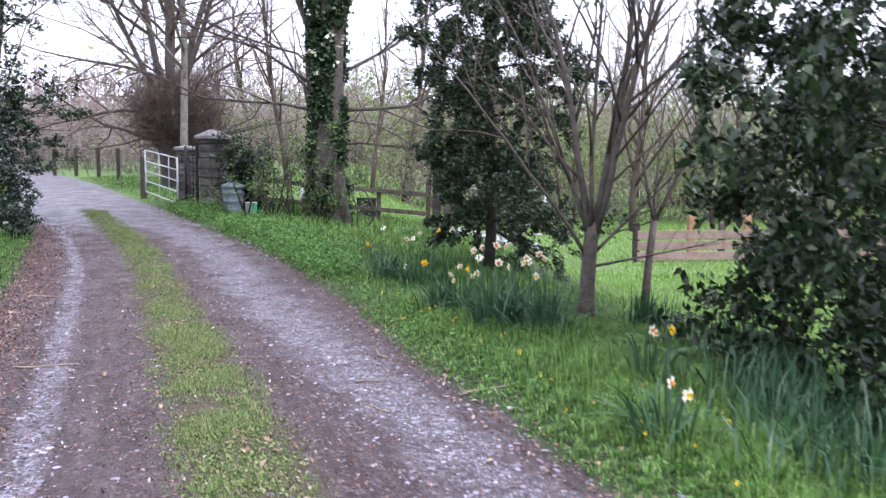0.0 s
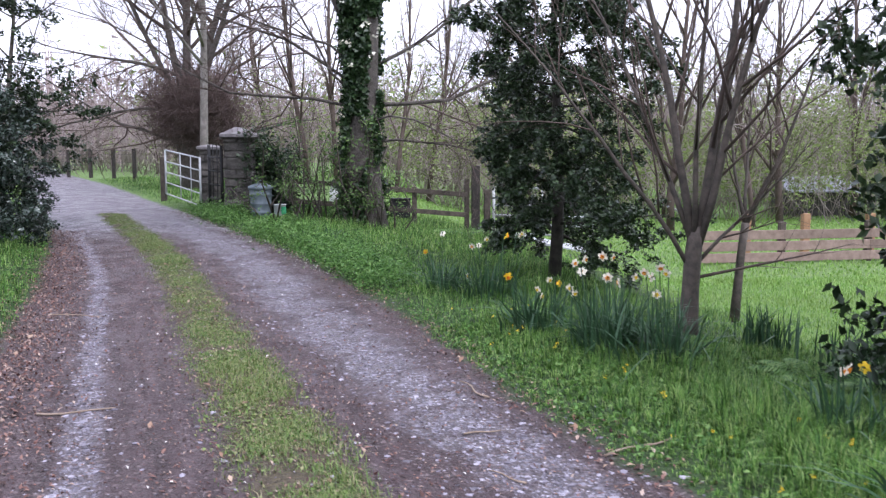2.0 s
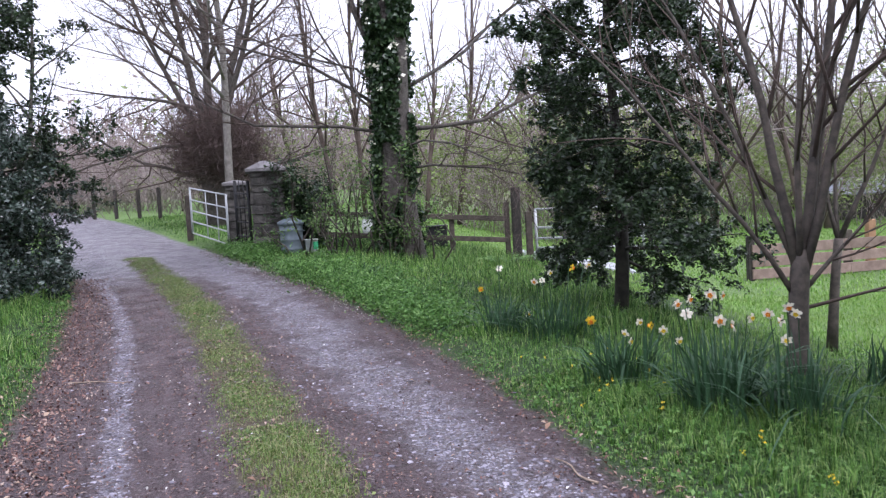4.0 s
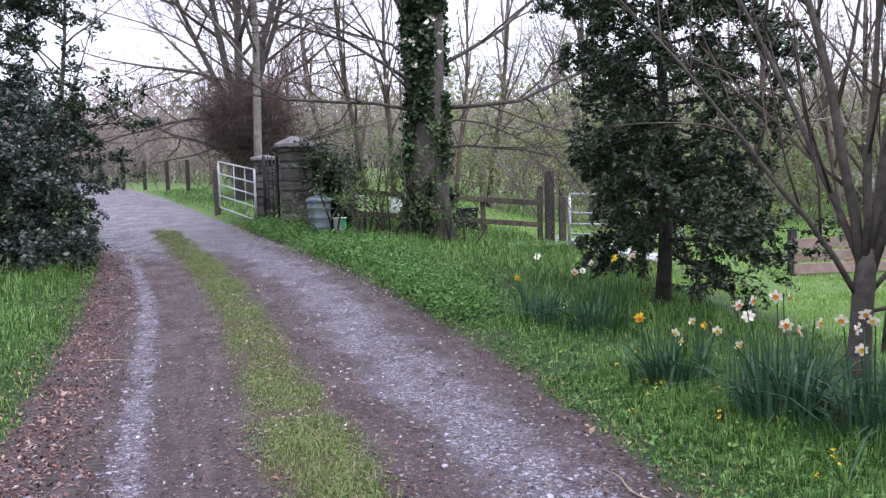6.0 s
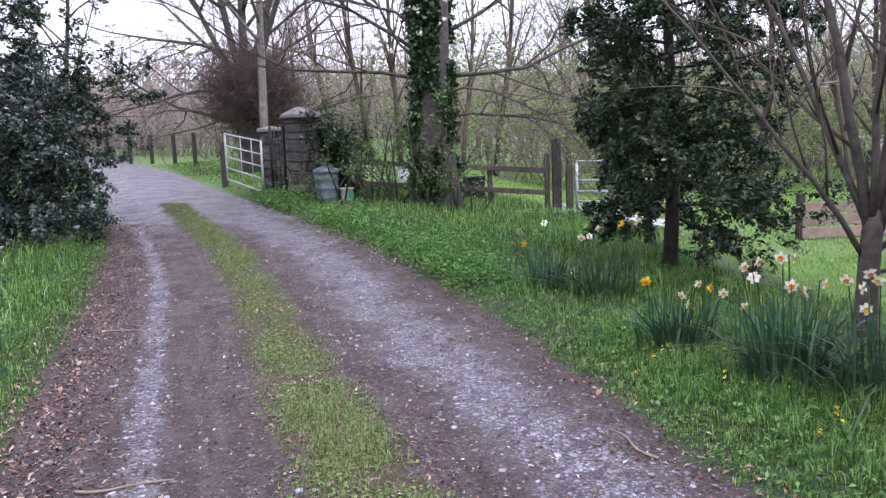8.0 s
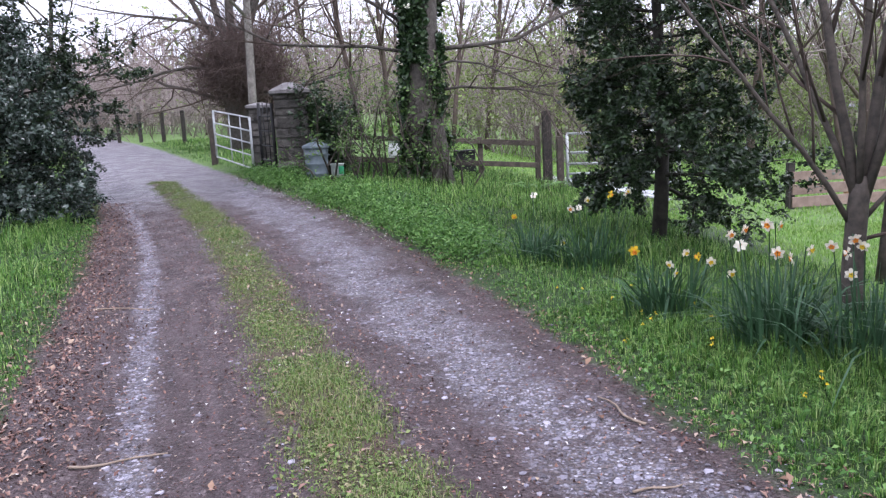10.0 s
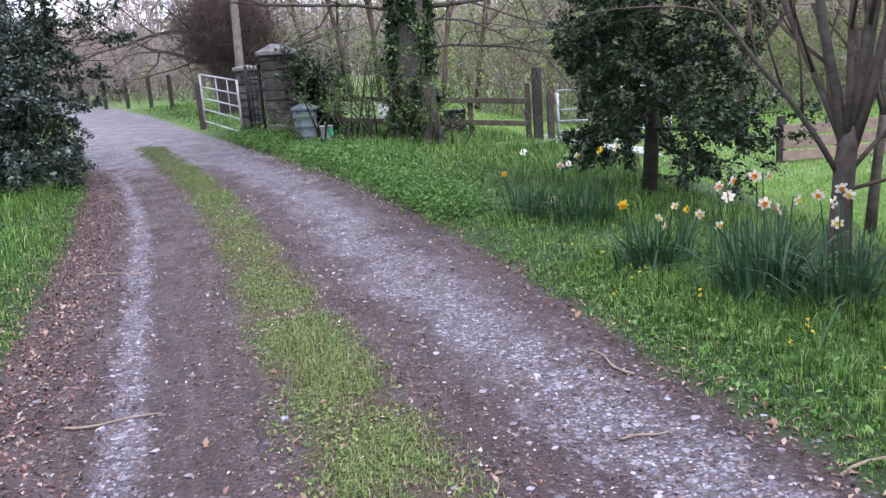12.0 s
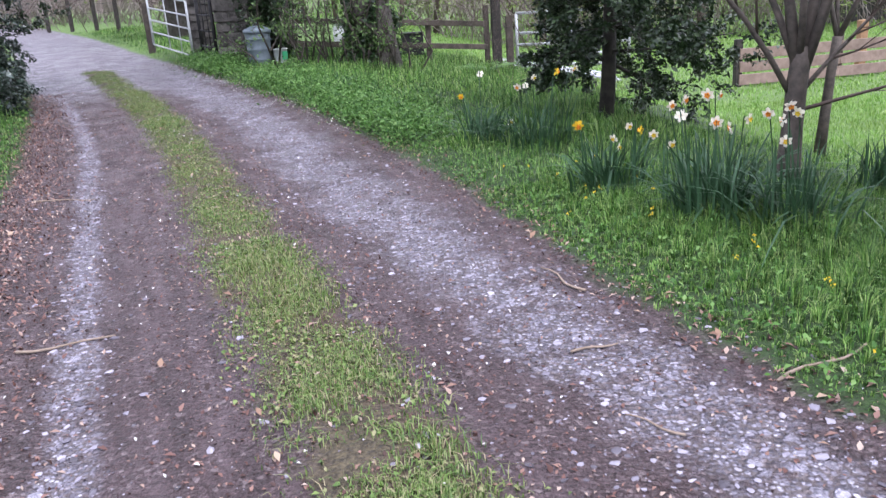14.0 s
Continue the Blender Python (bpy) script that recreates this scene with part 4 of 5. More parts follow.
def hedge(name, pts, height, thick, seed, label, mat, leaf, density, twigmat, lean=0.28, side=3, per=9, r=0.014, category="thicket"):
    """A thicket of thin stems with side twigs and sparse leaves."""
    rng = np.random.default_rng(seed)
    (x0, y0), (x1, y1) = pts
    t = root(name, x0, y0, label, category)
    g, gl_ = Geo(), Geo()
    L = math.hypot(x1 - x0, y1 - y0)
    for k in range(int(L * density)):
        f = rng.random()
        x, y = x0 + (x1 - x0) * f + rng.normal(0, thick), y0 + (y1 - y0) * f + rng.normal(0, thick)
        b = np.array([x, y, zat(x, y) - 0.05]) - np.array(t.location)
        d = np.array([rng.normal(0, lean), rng.normal(0, lean), 1]) * height * rng.uniform(0.4, 1.1)
        wob = height * 0.05
        p = [b, b + d * 0.4 + rng.normal(0, wob, 3), b + d * 0.75 + rng.normal(0, wob * 1.5, 3), b + d + rng.normal(0, wob * 2, 3)]
        tube(g, p, [r, r * 0.8, r * 0.55, r * 0.2], 4)
        for s in range(side):
            q = p[1] + (p[3] - p[1]) * rng.random()
            e = q + rng.normal(0, 0.22, 3) * height * 0.5
            tube(g, [q, (q + e) / 2 + rng.normal(0, 0.03, 3), e], [r * 0.45, r * 0.3, r * 0.12], 3)
            if mat is not None and per:
                leaves_into(gl_, rng, q + (e - q) * rng.random((per, 1)) * 1.15 + rng.normal(size=(per, 3)) * leaf, leaf, 0.4, 0.5, 0.1, 0.4)
    tagged(put("stem_thicket", g.mesh("stem_thicket", twigmat), t), kind="stuff")
    if gl_.n:
        put("foliage", gl_.mesh("foliage", mat), t)


hedge("elder_shrub", ((-1.7, 18.0), (0.35, 17.2)), 1.95, 0.2, 61, "straggly elder shrub with pale green young leaves", M_ELDER, 0.06, 17, M_BARK2, 0.26, 4, 20, 0.019, category="shrub")
hedge("ivy_bush", ((-2.32, 18.98), (-1.85, 19.05)), 1.6, 0.07, 62, "dark ivy bush leaning on the stone gate pillar", M_IVY, 0.075, 70, M_BARK2, 0.13, 6, 34, category="bush")
# The far thickets also wear the colours paled for haze.
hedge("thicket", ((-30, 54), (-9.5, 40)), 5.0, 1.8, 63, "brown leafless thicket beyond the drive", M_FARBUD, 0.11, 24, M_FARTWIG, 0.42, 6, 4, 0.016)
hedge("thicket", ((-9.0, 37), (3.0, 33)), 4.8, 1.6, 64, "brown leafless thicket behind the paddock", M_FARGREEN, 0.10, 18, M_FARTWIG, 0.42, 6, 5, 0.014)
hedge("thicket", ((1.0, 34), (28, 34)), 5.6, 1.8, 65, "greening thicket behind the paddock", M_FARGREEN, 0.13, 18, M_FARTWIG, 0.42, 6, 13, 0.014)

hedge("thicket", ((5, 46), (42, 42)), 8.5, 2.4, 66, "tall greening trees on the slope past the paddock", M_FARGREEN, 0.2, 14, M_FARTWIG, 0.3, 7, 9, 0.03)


# ---- gate pillars, gates, fences ----
def block_mesh(seed):
    rng = random.Random(seed)
    bm = bmesh.new()
    bmesh.ops.create_cube(bm, size=1)
    bmesh.ops.bevel(bm, geom=bm.edges[:], offset=0.08, segments=1, affect="EDGES")
    for v in bm.verts:
        v.co += Vector((rng.uniform(-0.09, 0.09), rng.uniform(-0.12, 0.12), rng.uniform(-0.09, 0.09)))
    g = Geo()
    bm_into(g, bm)
    return g.mesh("stone", M_STONE, False)


BLOCKS = [block_mesh(s) for s in range(5)]


def stone_pillar(x, y, size, height, cap_size, cap_h, turn, label):
    rng = random.Random(int(x * 100))
    p = root("gate_pillar", x, y, label, "gate pillar", "stone gate pillars")
    p.location.z -= 0.1
    p.rotation_euler.z = radians(turn)
    h = height + 0.1
    g = Geo()
    s = size / 2 - 0.03
    box_into(g, -s, s, -s, s, 0, h)
    put("core", g.mesh("core", M_MORTAR, False), p)
    z = 0.0
    while z < h - 0.06:
        ch = min(rng.uniform(0.13, 0.24), h - z)
        for side in range(4):
            at = -size / 2
            while at < size / 2 - 0.05:
                w = min(rng.uniform(0.16, 0.4), size / 2 - at)
                if size / 2 - at - w < 0.1:
                    w = size / 2 - at
                m = pose(0, 0, 0, 0, 0, 90 * side) @ Matrix.Translation((at + w / 2, -size / 2 + 0.04 + rng.uniform(-0.012, 0.012), z + ch / 2)) @ Matrix.Diagonal((w - 0.016, 0.11, ch - 0.016, 1))
                put("stone", rng.choice(BLOCKS), p, "", m)
                at += w
        z += ch
    g = Geo()
    c = cap_size / 2
    bm = bmesh.new()
    rings = []
    for r, zz in ((c - 0.03, h), (c, h + 0.012), (c, h + 0.06), (c - 0.02, h + 0.075), (0.10, h + cap_h - 0.012), (0.06, h + cap_h)):
        rings.append([bm.verts.new((sx * r, sy * r, zz)) for sx, sy in ((-1, -1), (1, -1), (1, 1), (-1, 1))])
    for a, b in zip(rings, rings[1:]):
        for i in range(4):
            bm.faces.new((a[i], a[(i + 1) % 4], b[(i + 1) % 4], b[i]))
    bm.faces.new(rings[0][::-1])
    bm.faces.new(rings[-1])
    bm_into(g, bm)
    put("capstone", g.mesh("capstone", M_CAP, False), p, "pale weathered concrete capstone")
    return p


stone_pillar(-2.72, 19.0, 0.58, 1.52, 0.76, 0.22, 12, "squared grey stone gate pillar with pyramid cap")
stone_pillar(-3.6, 20.22, 0.42, 1.25, 0.54, 0.12, 12, "smaller stone gate pillar with flat cap")


def metal_gate(name, a, b, za, zb, height, bars, uprights, mat, label, r=0.022, post_r=0.03):
    """A tubular gate from a to b, hung at the heights za and zb."""
    t = new(name)
    a3, b3 = np.array([*a, za]), np.array([*b, zb])
    t.location = a3
    tagged(t, label, "gate")
    up = np.array([0, 0, 1.0])
    d = b3 - a3
    for i, f in enumerate(bars):
        g = Geo()
        tube(g, [up * f * height, d * 0.5 + up * f * height, d + up * f * height], [r] * 3, 8)
        put("rail", g.mesh("rail", mat), t)
    for f in uprights:
        g = Geo()
        rr = post_r if f in (0, 1) else r * 0.8
        tube(g, [d * f, d * f + up * height * 0.5, d * f + up * height], [rr] * 3, 8)
        put("upright", g.mesh("upright", mat), t)
    return t


metal_gate("field_gate", (-5.02, 21.8), (-3.74, 19.9), 1.02, 0.78, 1.03, (0, 0.26, 0.5, 0.74, 1), (0, 0.45, 0.75, 1), M_GATEWHITE, "pale galvanised field gate standing open", 0.017, 0.024)
metal_gate("iron_gate", (-3.08, 19.0), (-3.5, 19.72), 0.62, 0.66, 1.42, (0.04, 0.22, 0.42, 0.62, 0.82), (0, 0.35, 0.68, 1), M_IRON, "black iron hand gate between two stone pillars", 0.014, 0.034)
metal_gate("paddock_gate", (2.5, 19.0), (4.4, 18.2), 0.22, 0.2, 0.95, (0, 0.2, 0.4, 0.62, 1), (0, 0.5, 1), M_GATEWHITE, "pale galvanised gate into the paddock", 0.024, 0.03)


def post_mesh(w, d, h, mat, taper=0.0):
    g = Geo()
    box_into(g, -w / 2, w / 2, -d / 2, d / 2, -0.3, h, None, 0.012)
    return g.mesh("post", mat, False)


def beam(g, a, b, w, hgt):
    a, b = np.array(a, float), np.array(b, float)
    d = b - a
    L = np.linalg.norm(d)
    m = Matrix.Translation(Vector((a + b) / 2)) @ Vector(d / L).to_track_quat("X", "Z").to_matrix().to_4x4()
    box_into(g, -L / 2, L / 2, -w / 2, w / 2, -hgt / 2, hgt / 2, m, 0.006)


def rail_fence():
    t = new("rail_fence")
    t.location = (-1.8, 19.15, zat(-1.8, 19.15))
    tagged(t, "weathered brown post and rail fence round the paddock", "fence")
    o = np.array(t.location)
    xs = (-1.8, -0.2, 0.85, 1.95)
    for x, hh in zip(xs, (0.75, 0.8, 0.8, 1.15)):
        put("post", post_mesh(0.1, 0.1, hh, M_WOOD), t, "", Matrix.Translation(Vector((x, 19.15, zat(x, 19.15))) - Vector(o)))
    for za, zb in ((1.33, 1.02), (0.92, 0.6)):
        for x0, x1 in ((-1.8, -0.2), (-0.2, 0.85), (0.85, 1.95)):
            g = Geo()
            z0 = za + (zb - za) * (x0 + 1.8) / 3.75
            z1 = za + (zb - za) * (x1 + 1.8) / 3.75
            beam(g, np.array([x0, 19.07, z0]) - o, np.array([x1, 19.07, z1]) - o, 0.04, 0.1)
            put("rail", g.mesh("rail", M_WOOD, False), t)


rail_fence()


def gate_post(x, y, w, h, mat, label):
    ob = put("gate_post", post_mesh(w, w, h, mat), None, "", Matrix.Translation((x, y, zat(x, y))))
    tagged(ob, label, "gate post")


gate_post(2.13, 19.1, 0.17, 1.45, M_DARKPOST, "thick dark creosoted gate post")
gate_post(2.36, 19.0, 0.13, 1.0, M_WOOD, "short brown wooden gate post")
gate_post(-5.12, 21.95, 0.13, 1.05, M_WOOD, "weathered brown gate post beside open gate")


def wire_fence():
    t = new("wire_fence")
    spots = [(-6.9, 26.5), (-8.3, 29.3), (-9.1, 32.0), (-10.4, 33.6), (-11.8, 35.0), (-13.4, 36.8), (-15.3, 39), (-18, 41.5), (-20.5, 44.5)]
    t.location = (spots[0][0], spots[0][1], zat(*spots[0]))
    tagged(t, "dark wooden posts with sagging wire along the drive", "fence")
    o = np.array(t.location)
    tops = []
    for i, (x, y) in enumerate(spots[2:]):
        z = zat(x, y)
        put("post", post_mesh(0.12, 0.12, 1.15, M_DARKPOST), t, "", Matrix.Translation((x - o[0], y - o[1], z - o[2])))
        tops.append(np.array([x, y, z]) - o)
    for f in (0.35, 0.65, 0.95, 1.1):
        for a, b in zip(tops, tops[1:]):
            g = Geo()
            tube(g, [a + [0, 0, f], (a + b) / 2 + [0, 0, f - 0.02], b + [0, 0, f]], [0.006] * 3, 4)
            put("wire", g.mesh("wire", M_WIRE), t)


wire_fence()


def board_fence():
    """Low boarded enclosure at the far side of the paddock."""
    t = new("board_fence")
    t.location = (6.4, 18.1, zat(6.4, 18.1))
    tagged(t, "low pinkish boarded fence across the paddock", "fence")
    o = np.array(t.location)
    run = [(6.4, 18.1), (8.4, 18.36), (10.4, 18.63), (12.4, 18.9)]
    for i, (x, y) in enumerate(run):
        put("post", post_mesh(0.13, 0.13, 0.85, M_DARKPOST if i == 0 else M_WOOD), t, "", Matrix.Translation((x - o[0], y + 0.08 - o[1], zat(x, y) - o[2])))
    for a, b in zip(run, run[1:]):
        for k in range(3):
            g = Geo()
            beam(g, np.array([a[0], a[1], zat(*a) + 0.13 + 0.23 * k]) - o, np.array([b[0], b[1], zat(*b) + 0.13 + 0.23 * k]) - o, 0.035, 0.19)
            put("board", g.mesh("board", M_PINKWOOD, False), t)


board_fence()
for px, py in ((8.1, 19.45), (9.5, 19.6), (11.1, 19.8)):
    ob = put("timber_post", post_mesh(0.16, 0.16, 0.95, M_ORANGEPOST), None, "", Matrix.Translation((px, py, zat(px, py))))
    tagged(ob, "orange-brown treated timber post by the enclosure", "post", "timber posts")


def shed():
    x, y = 18.8, 36.6
    t = root("shed", x, y, "dark timber shed with pale grey sheet roof", "shed")
    t.scale = (1.4, 1, 1.05)
    g = Geo()
    box_into(g, -1.1, 1.1, -0.9, 0.9, -0.2, 1.05)
    put("wall", g.mesh("wall", M_SHEDWALL, False), t)
    for k in range(11):
        g = Geo()
        box_into(g, -1.1 + k * 0.2 + 0.01, -1.1 + k * 0.2 + 0.19, -0.93, -0.9, -0.1, 1.05)
        put("board", g.mesh("board", M_SHEDWALL, False), t)
    g = Geo()
    box_into(g, -1.25, 1.25, -1.15, 1.15, 0, 0.05, Matrix.Translation((0, 0, 1.27)) @ Matrix.Rotation(radians(16), 4, "X"))
    put("roof", g.mesh("roof", M_ROOF, False), t)


shed()


def concrete_pad():
    g = Geo()
    bm = bmesh.new()
    bmesh.ops.create_grid(bm, x_segments=10, y_segments=8, size=1)
    for v in bm.verts:
        x, y = 3.5 + v.co.x * 1.3 + v.co.y * 0.2, 20.6 + v.co.y * 1.2
        v.co = Vector((x, y, zat(x, y) + 0.05))
    bmesh.ops.solidify(bm, geom=bm.faces[:], thickness=0.12)
    bm_into(g, bm)
    tagged(new("pavement", g.mesh("pavement", M_PAD, False)), "pale concrete pad inside the paddock gate", "concrete pad", kind="structure")


M_PAD = plain("pale_concrete", (0.36, 0.37, 0.4), (0.52, 0.53, 0.56), 3, 0.7, 0, 0.3)
concrete_pad()


# ---- dustbin, tub and white box ----
def dustbin(x, y):
    t = root("dustbin", x, y, "galvanised ribbed steel dustbin with domed lid", "dustbin")
    t.location.z -= 0.02
    t.scale = (1, 1, 1.1)
    g = Geo()
    prof = [(0.185, 0.0), (0.19, 0.02)]
    for k in range(3):
        z = 0.1 + k * 0.16
        r = 0.19 + 0.035 * z / 0.55
        prof += [(r, z - 0.012), (r + 0.007, z), (r, z + 0.012)]
    prof += [(0.225, 0.53), (0.232, 0.55), (0.222, 0.55)]
    lathe(g, prof, 28)
    put("body", g.mesh("body", M_ZINC), t)
    g = Geo()
    lathe(g, [(0.24, 0.51), (0.245, 0.515), (0.245, 0.56), (0.225, 0.575), (0.12, 0.615), (0.03, 0.63), (0.01, 0.632)], 28)
    put("lid", g.mesh("lid", M_ZINC), t, "pale domed lid")
    g = Geo()
    a = np.linspace(0, math.pi, 9)
    tube(g, np.stack([0.06 * np.cos(a), np.zeros(9), 0.625 + 0.045 * np.sin(a)], axis=1), [0.008] * 9, 6)
    put("lid_handle", g.mesh("lid_handle", M_ZINC), t)
    for s in (-1, 1):
        g = Geo()
        tube(g, np.stack([s * (0.215 + 0.04 * np.sin(a)), 0.06 * np.cos(a), np.full(9, 0.4)], axis=1), [0.007] * 9, 6)
        put("side_handle", g.mesh("side_handle", M_ZINC), t)


dustbin(-2.19, 18.35)


def tub(x, y):
    t = root("plastic_tub", x, y, "white plastic tub with green label", "tub")
    g = Geo()
    lathe(g, [(0.105, 0), (0.11, 0.01), (0.125, 0.23), (0.132, 0.232), (0.132, 0.25), (0.12, 0.252)], 20)
    put("body", g.mesh("body", M_TUB), t)
    g = Geo()
    ang = np.linspace(-1.2, 0.2, 9)
    v = [(0.124 * math.cos(q), 0.124 * math.sin(q), z) for z in (0.06, 0.2) for q in ang]
    g.add(v, np.array([[i, i + 1, i + 10, i + 9] for i in range(8)]))
    put("label_patch", g.mesh("label_patch", M_GREENLABEL), t, "bright green printed label")


tub(-1.83, 18.4)


def trough(x, y):
    t = root("feed_bin", x, y, "pale grey plastic feed bin behind the fence", "feed bin")
    g = Geo()
    box_into(g, -0.2, 0.2, -0.2, 0.2, 0, 0.42, None, 0.03)
    put("body", g.mesh("body", M_TUB), t)
    g = Geo()
    box_into(g, -0.23, 0.23, -0.23, 0.23, 0.42, 0.47, Matrix.Rotation(radians(6), 4, "Y"), 0.02)
    put("lid", g.mesh("lid", M_TUB), t)


trough(-0.8, 20.3)


def dark_crate(x, y, w, h):
    t = root("plastic_crate", x, y, "black plastic crate standing behind the fence", "crate")
    for x0, x1, y0, y1 in ((-w, w, -0.2, -0.17), (-w, w, 0.17, 0.2), (-w, -w + 0.03, -0.17, 0.17), (w - 0.03, w, -0.17, 0.17)):
        g = Geo()
        box_into(g, x0, x1, y0, y1, 0, h, None, 0.006)
        put("side", g.mesh("side", M_IRON, False), t)
    g = Geo()
    box_into(g, -w - 0.02, w + 0.02, -0.22, 0.22, h, h + 0.04, None, 0.01)
    put("lid", g.mesh("lid", M_IRON, False), t)


dark_crate(-0.4, 20.3, 0.16, 0.44)
dark_crate(0.55, 20.0, 0.22, 0.4)


# ---- daffodils ----
def petal_mesh(mat):
    g = Geo()
    for k in range(6):
        a = k * math.pi / 3
        rad, tan = np.array([math.cos(a), math.sin(a), 0]), np.array([-math.sin(a), math.cos(a), 0])
        zz = np.array([0, 0, 1])
        cup = 0.004 if k % 2 else -0.003
        tw = 0.004 * math.sin(k * 2.7)
        v = [rad * 0.004, rad * 0.016 + tan * 0.0125 + zz * (cup + tw), rad * 0.030 + tan * 0.0115 + zz * (cup * 2 + tw), rad * 0.041 + zz * cup * 0.5,
             rad * 0.030 - tan * 0.0115 + zz * (cup * 2 - tw), rad * 0.016 - tan * 0.0125 + zz * (cup - tw), rad * 0.024 - zz * 0.002]
        g.add(v, np.array([[6, i, (i + 1) % 6] for i in range(6)]))
    return g.mesh("petals", mat)


def trumpet_mesh(mat, L):
    g = Geo()
    n = 10
    ang = np.arange(n) * 2 * math.pi / n
    v = []
    for r, z, f in ((0.006, 0, 0), (0.009, L * 0.5, 0), (0.014, L * 0.9, 0.1), (0.017, L, 0.18), (0.010, L * 0.8, 0), (0.003, L * 0.3, 0)):
        v += [(r * (1 + f * math.cos(5 * q)) * math.cos(q), r * (1 + f * math.cos(5 * q)) * math.sin(q), z) for q in ang]
    f = [[k * n + j, k * n + (j + 1) % n, (k + 1) * n + (j + 1) % n, (k + 1) * n + j] for k in range(5) for j in range(n)]
    g.add(v, np.array(f))
    return g.mesh("trumpet", mat)


PETALS = {"white": petal_mesh(M_PETAL), "yellow": petal_mesh(M_YELLOW)}
TRUMPETS = {"white": trumpet_mesh(M_TRUMPET, 0.014), "yellow": trumpet_mesh(M_TRUMPET, 0.028), "pale": trumpet_mesh(M_YELLOW, 0.016)}


def daffodils(x, y, radius, leaves, height, flowers, seed, label):
    rng = np.random.default_rng(seed)
    t = root("daffodil_clump", x, y, label, "daffodils", "daffodil clumps")
    base = np.array(t.location)
    for k in range(leaves):
        g = Geo()
        q = rng.normal(0, radius * 0.42, 2)
        b = np.array([q[0], q[1], zat(x + q[0], y + q[1]) - base[2] - 0.02])
        a = math.atan2(q[1], q[0]) + rng.normal(0, 0.9)
        out = np.array([math.cos(a), math.sin(a), 0])
        side = np.array([-math.sin(a + rng.normal(0, 0.6)), math.cos(a), 0])
        L = height * rng.uniform(0.55, 1.25)
        bend = abs(rng.normal(0.2, 0.4)) + (0.7 if rng.random() < 0.18 else 0)
        w = rng.uniform(0.005, 0.0095)
        v = []
        for i, f in enumerate((0, 0.35, 0.7, 0.9, 1.0)):
            c = b + out * L * bend * f ** 2 + np.array([0, 0, 1]) * L * (f - 0.45 * bend * f ** 3)
            ww = w * (1, 1, 0.85, 0.55, 0.08)[i]
            v += [c - side * ww, c + out * 0.002, c + side * ww]
        fa = [[i * 3 + j, i * 3 + j + 1, i * 3 + j + 4, i * 3 + j + 3] for i in range(4) for j in range(2)]
        g.add(v, np.array(fa))
        put("leaf", g.mesh("leaf", M_DAFLEAF), t)
    for k, (kind, fx, fy, fz) in enumerate(flowers):
        g = Geo()
        foot = np.array([fx * 0.6, fy * 0.6, 0])
        head = np.array([fx, fy, fz])
        face = np.array([rng.normal(0, 0.9), -1.0 if rng.random() < 0.75 else 0.5, rng.uniform(-0.7, 0.1)])
        face /= np.linalg.norm(face)
        neck = head - face * 0.03
        tube(g, [foot, foot * 0.4 + neck * 0.6 + [0, 0, 0.03], neck + [0, 0, 0.012], head], [0.004, 0.0038, 0.0035, 0.005], 5)
        stem = put("stem", g.mesh("stem", M_DAFLEAF), t)
        m = Matrix.Translation(Vector(head)) @ Vector(face).to_track_quat("Z", "Y").to_matrix().to_4x4() @ Matrix.Rotation(rng.uniform(0, 6), 4, "Z") @ Matrix.Scale(rng.uniform(0.8, 1.05), 4)
        put("petals", PETALS["yellow" if kind == "yellow" else "white"], stem, "", m)
        put("trumpet", TRUMPETS[kind], stem, "", m)


daffodils(1.02, 11.35, 0.30, 120, 0.40, [("yellow", -0.18, -0.06, 0.45), ("white", 0.01, -0.10, 0.65), ("pale", 0.29, -0.02, 0.17)], 80, "clump of blue-green daffodil leaves with few flowers")
daffodils(1.50, 10.95, 0.34, 130, 0.44, [("white", -0.18, -0.08, 0.56), ("white", -0.11, -0.10, 0.57), ("pale", -0.02, -0.02, 0.63), ("white", 0.35, 0.10, 0.66), ("pale", 0.38, 0.07, 0.68), ("yellow", 0.20, 0.06, 0.66)], 81, "daffodil clump with white flowers below the holly")
daffodils(1.68, 9.05, 0.26, 130, 0.42, [("yellow", -0.23, -0.07, 0.49), ("pale", 0.03, 0.01, 0.37), ("pale", 0.05, -0.05, 0.32), ("pale", 0.11, -0.08, 0.46), ("yellow", 0.19, -0.09, 0.43), ("pale", 0.28, -0.07, 0.39)], 82, "daffodil clump with yellow and cream flowers")
daffodils(2.08, 8.20, 0.30, 230, 0.5, [("white", -0.23, 0.10, 0.67), ("white", -0.18, 0.08, 0.61), ("white", -0.16, 0.07, 0.70), ("white", -0.03, 0.07, 0.72), ("white", -0.03, -0.07, 0.58), ("white", 0.06, -0.05, 0.54), ("pale", 0.20, 0.03, 0.57), ("pale", -0.24, 0.06, 0.45), ("white", 0.05, 0.09, 0.71)], 83, "large daffodil clump with white orange-centred flowers")
daffodils(2.42, 7.85, 0.26, 120, 0.48, [("white", -0.16, 0.09, 0.64), ("white", -0.17, -0.10, 0.63), ("white", -0.07, 0.03, 0.68), ("pale", -0.02, 0.04, 0.64), ("pale", -0.10, 0.00, 0.50)], 84, "daffodil clump with white flowers by the young tree")
daffodils(2.45, 5.15, 0.20, 50, 0.32, [("pale", 0.05, -0.2, 0.30), ("white", 0.0, -0.12, 0.34)], 85, "small daffodil clump with cream flowers beside the laurel")
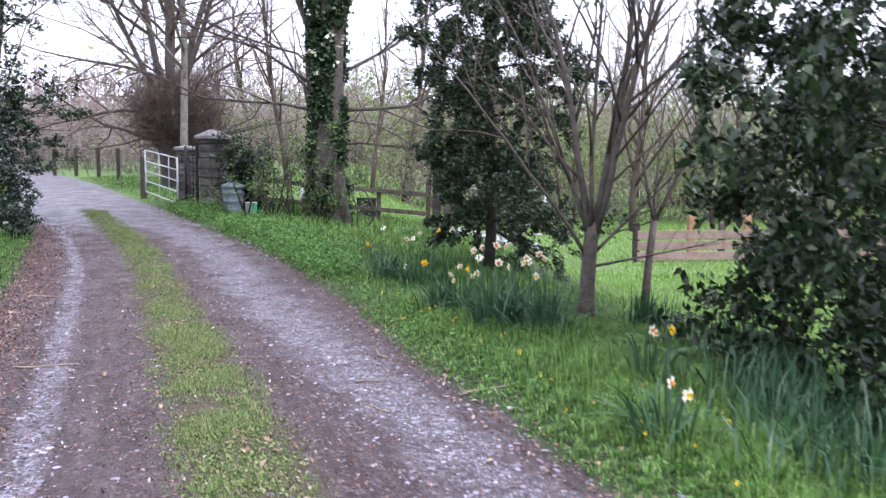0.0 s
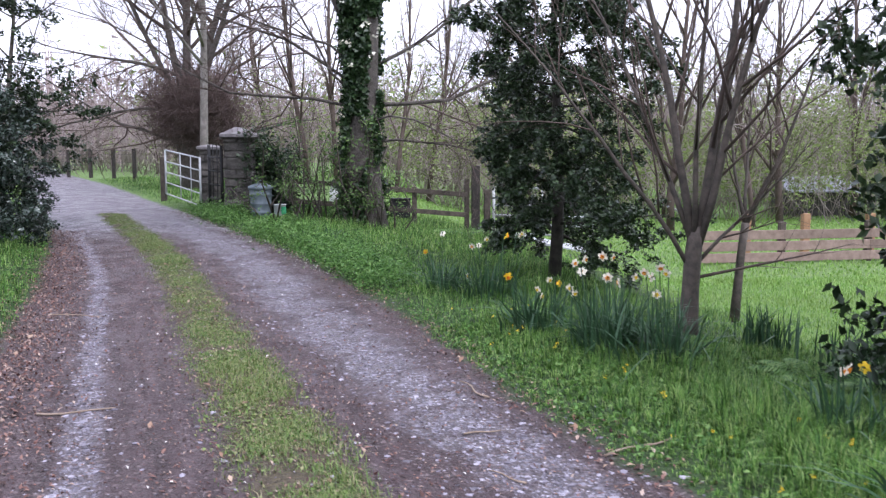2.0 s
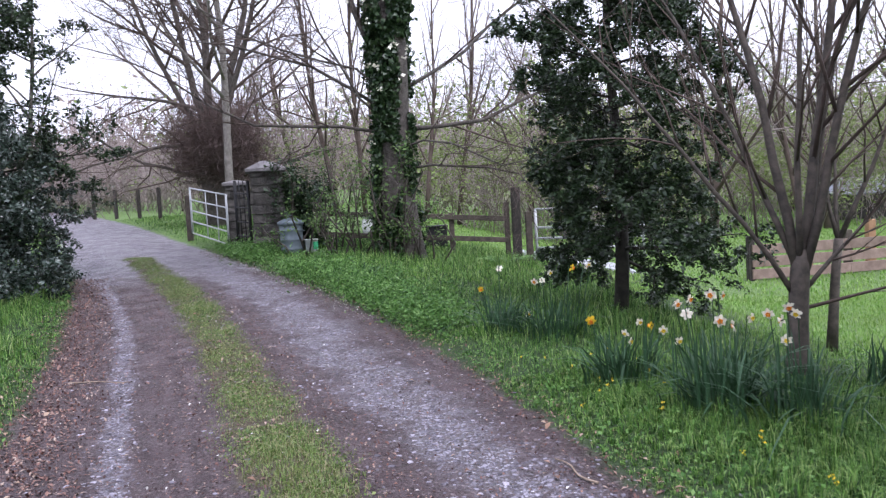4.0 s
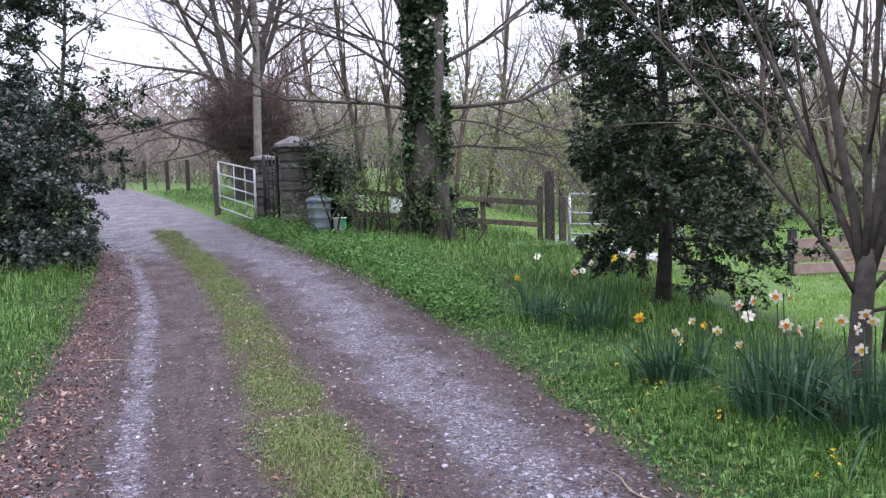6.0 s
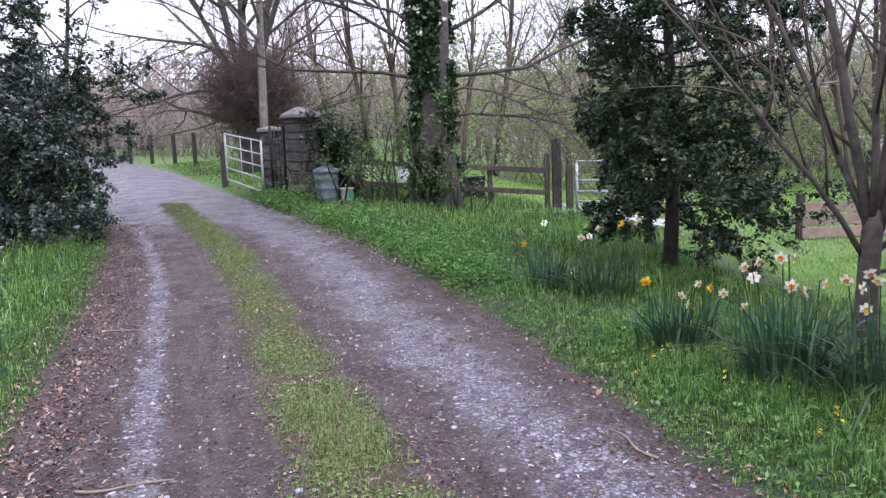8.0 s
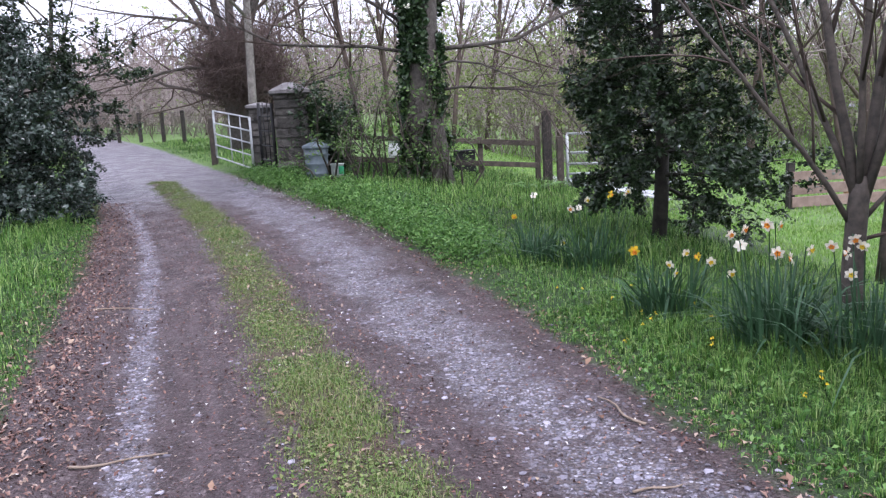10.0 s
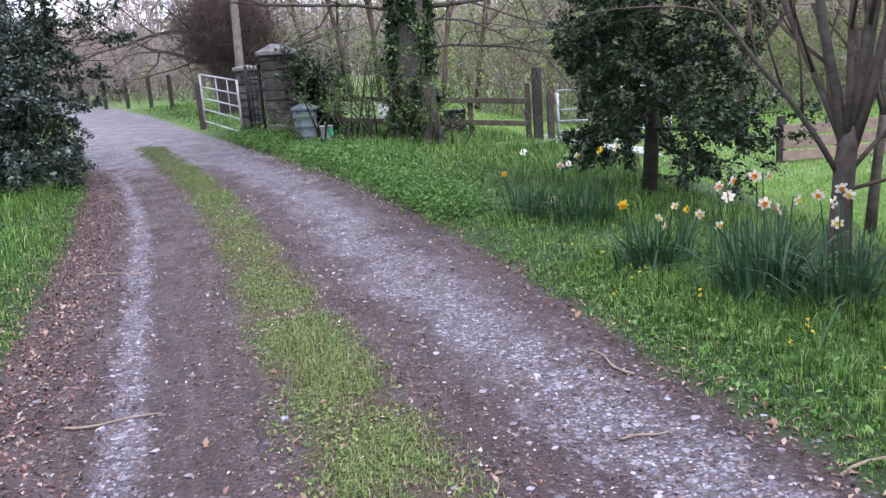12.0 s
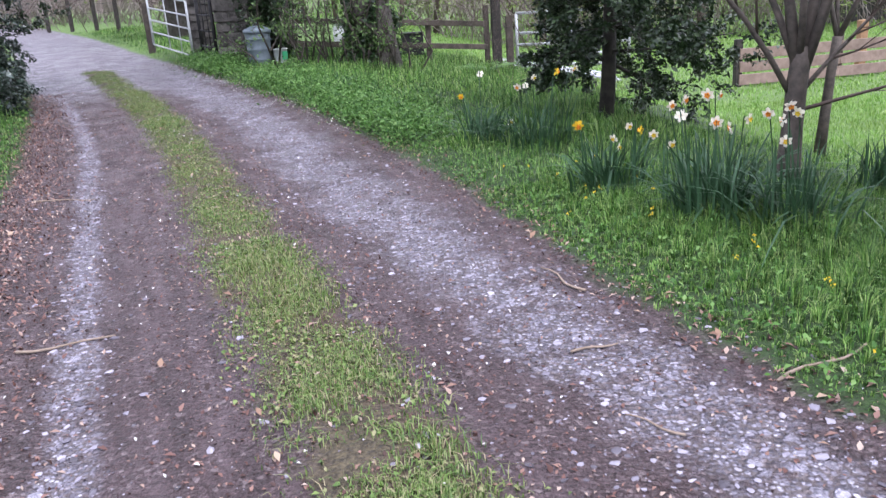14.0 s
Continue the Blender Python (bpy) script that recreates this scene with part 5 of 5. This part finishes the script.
daffodils(2.85, 6.40, 0.24, 60, 0.36, [("white", -0.07, -0.10, 0.40), ("white", 0.02, 0.10, 0.34), ("yellow", 0.13, 0.09, 0.36)], 86, "daffodil clump with white and yellow flowers")


# clumps of strap leaves and fern behind the daffodils
def leaf_clump(name, x, y, n, height, spread, seed, label, category):
    rng = np.random.default_rng(seed)
    t = root(name, x, y, label, category)
    g = Geo()
    p = rng.normal(0, spread, (n, 2))
    base = np.stack([p[:, 0], p[:, 1], ground_z(p[:, 0] + x, p[:, 1] + y) - t.location.z - 0.01], axis=1)
    for k in range(n):
        g = Geo()
        blades_into(g, rng, base[k:k + 1], np.array([height * rng.uniform(0.6, 1.2)]), np.full(1, 0.018), 0.55)
        put("leaf", g.mesh("leaf", M_DAFLEAF), t)


def fern(x, y, n, L, seed, label):
    rng = np.random.default_rng(seed)
    t = root("fern", x, y, label, "fern")
    for k in range(n):
        g = Geo()
        a = k * 6.28 / n + rng.normal(0, 0.2)
        out, side = np.array([math.cos(a), math.sin(a), 0]), np.array([-math.sin(a), math.cos(a), 0])
        f = np.linspace(0, 1, 22)
        spine = out * (L * f)[:, None] + np.array([0, 0, 1]) * (L * 0.9 * f * (1 - 0.75 * f))[:, None]
        tube(g, spine, 0.004 * (1.1 - f), 4)
        for s in (-1, 1):
            w = 0.22 * L * np.sin(math.pi * (0.12 + 0.88 * f)) + 0.004
            for i in range(2, 22):
                c = spine[i]
                d = side * s * w[i] + out * w[i] * 0.35 - np.array([0, 0, 0.25 * w[i]])
                e = out * L * 0.016
                g.add([c - e, c + d * 0.5 - e * 0.9, c + d, c + d * 0.5 + e * 0.9, c + e], np.array([[0, 1, 3, 4]]))
                g.add([c + d * 0.5 - e * 0.9, c + d, c + d * 0.5 + e * 0.9], np.array([[0, 1, 2]]))
        put("frond", g.mesh("frond", M_HERB, False), t)


leaf_clump("iris_clump", 3.15, 4.85, 120, 0.36, 0.2, 87, "clump of dark arching strap leaves beside the laurel", "leaf clump")
leaf_clump("iris_clump", 3.55, 6.1, 150, 0.5, 0.24, 88, "clump of dark arching strap leaves beside the laurel", "leaf clump")
leaf_clump("iris_clump", -0.55, 14.9, 45, 0.3, 0.09, 89, "small bluish clump of strap leaves on the bank", "leaf clump")
leaf_clump("iris_clump", 3.75, 9.2, 110, 0.45, 0.13, 71, "clump of upright strap leaves in the grass", "leaf clump")
leaf_clump("iris_clump", 4.1, 8.1, 160, 0.55, 0.24, 72, "clump of arching dark strap leaves", "leaf clump")
leaf_clump("iris_clump", 4.7, 8.3, 90, 0.42, 0.15, 73, "clump of upright strap leaves in the grass", "leaf clump")
leaf_clump("iris_clump", 3.35, 5.5, 120, 0.42, 0.22, 78, "clump of dark arching strap leaves beside the laurel", "leaf clump")
leaf_clump("iris_clump", 3.9, 5.1, 110, 0.45, 0.25, 79, "clump of dark arching strap leaves beside the laurel", "leaf clump")
fern(3.35, 7.6, 9, 0.5, 74, "low green fern spreading in the grass")
fern(3.0, 6.7, 8, 0.4, 75, "small green fern in the grass")
fern(1.75, 17.6, 9, 0.6, 76, "green fern at the foot of the fence")
fern(-1.0, 16.0, 7, 0.35, 77, "small green fern on the grassy bank")
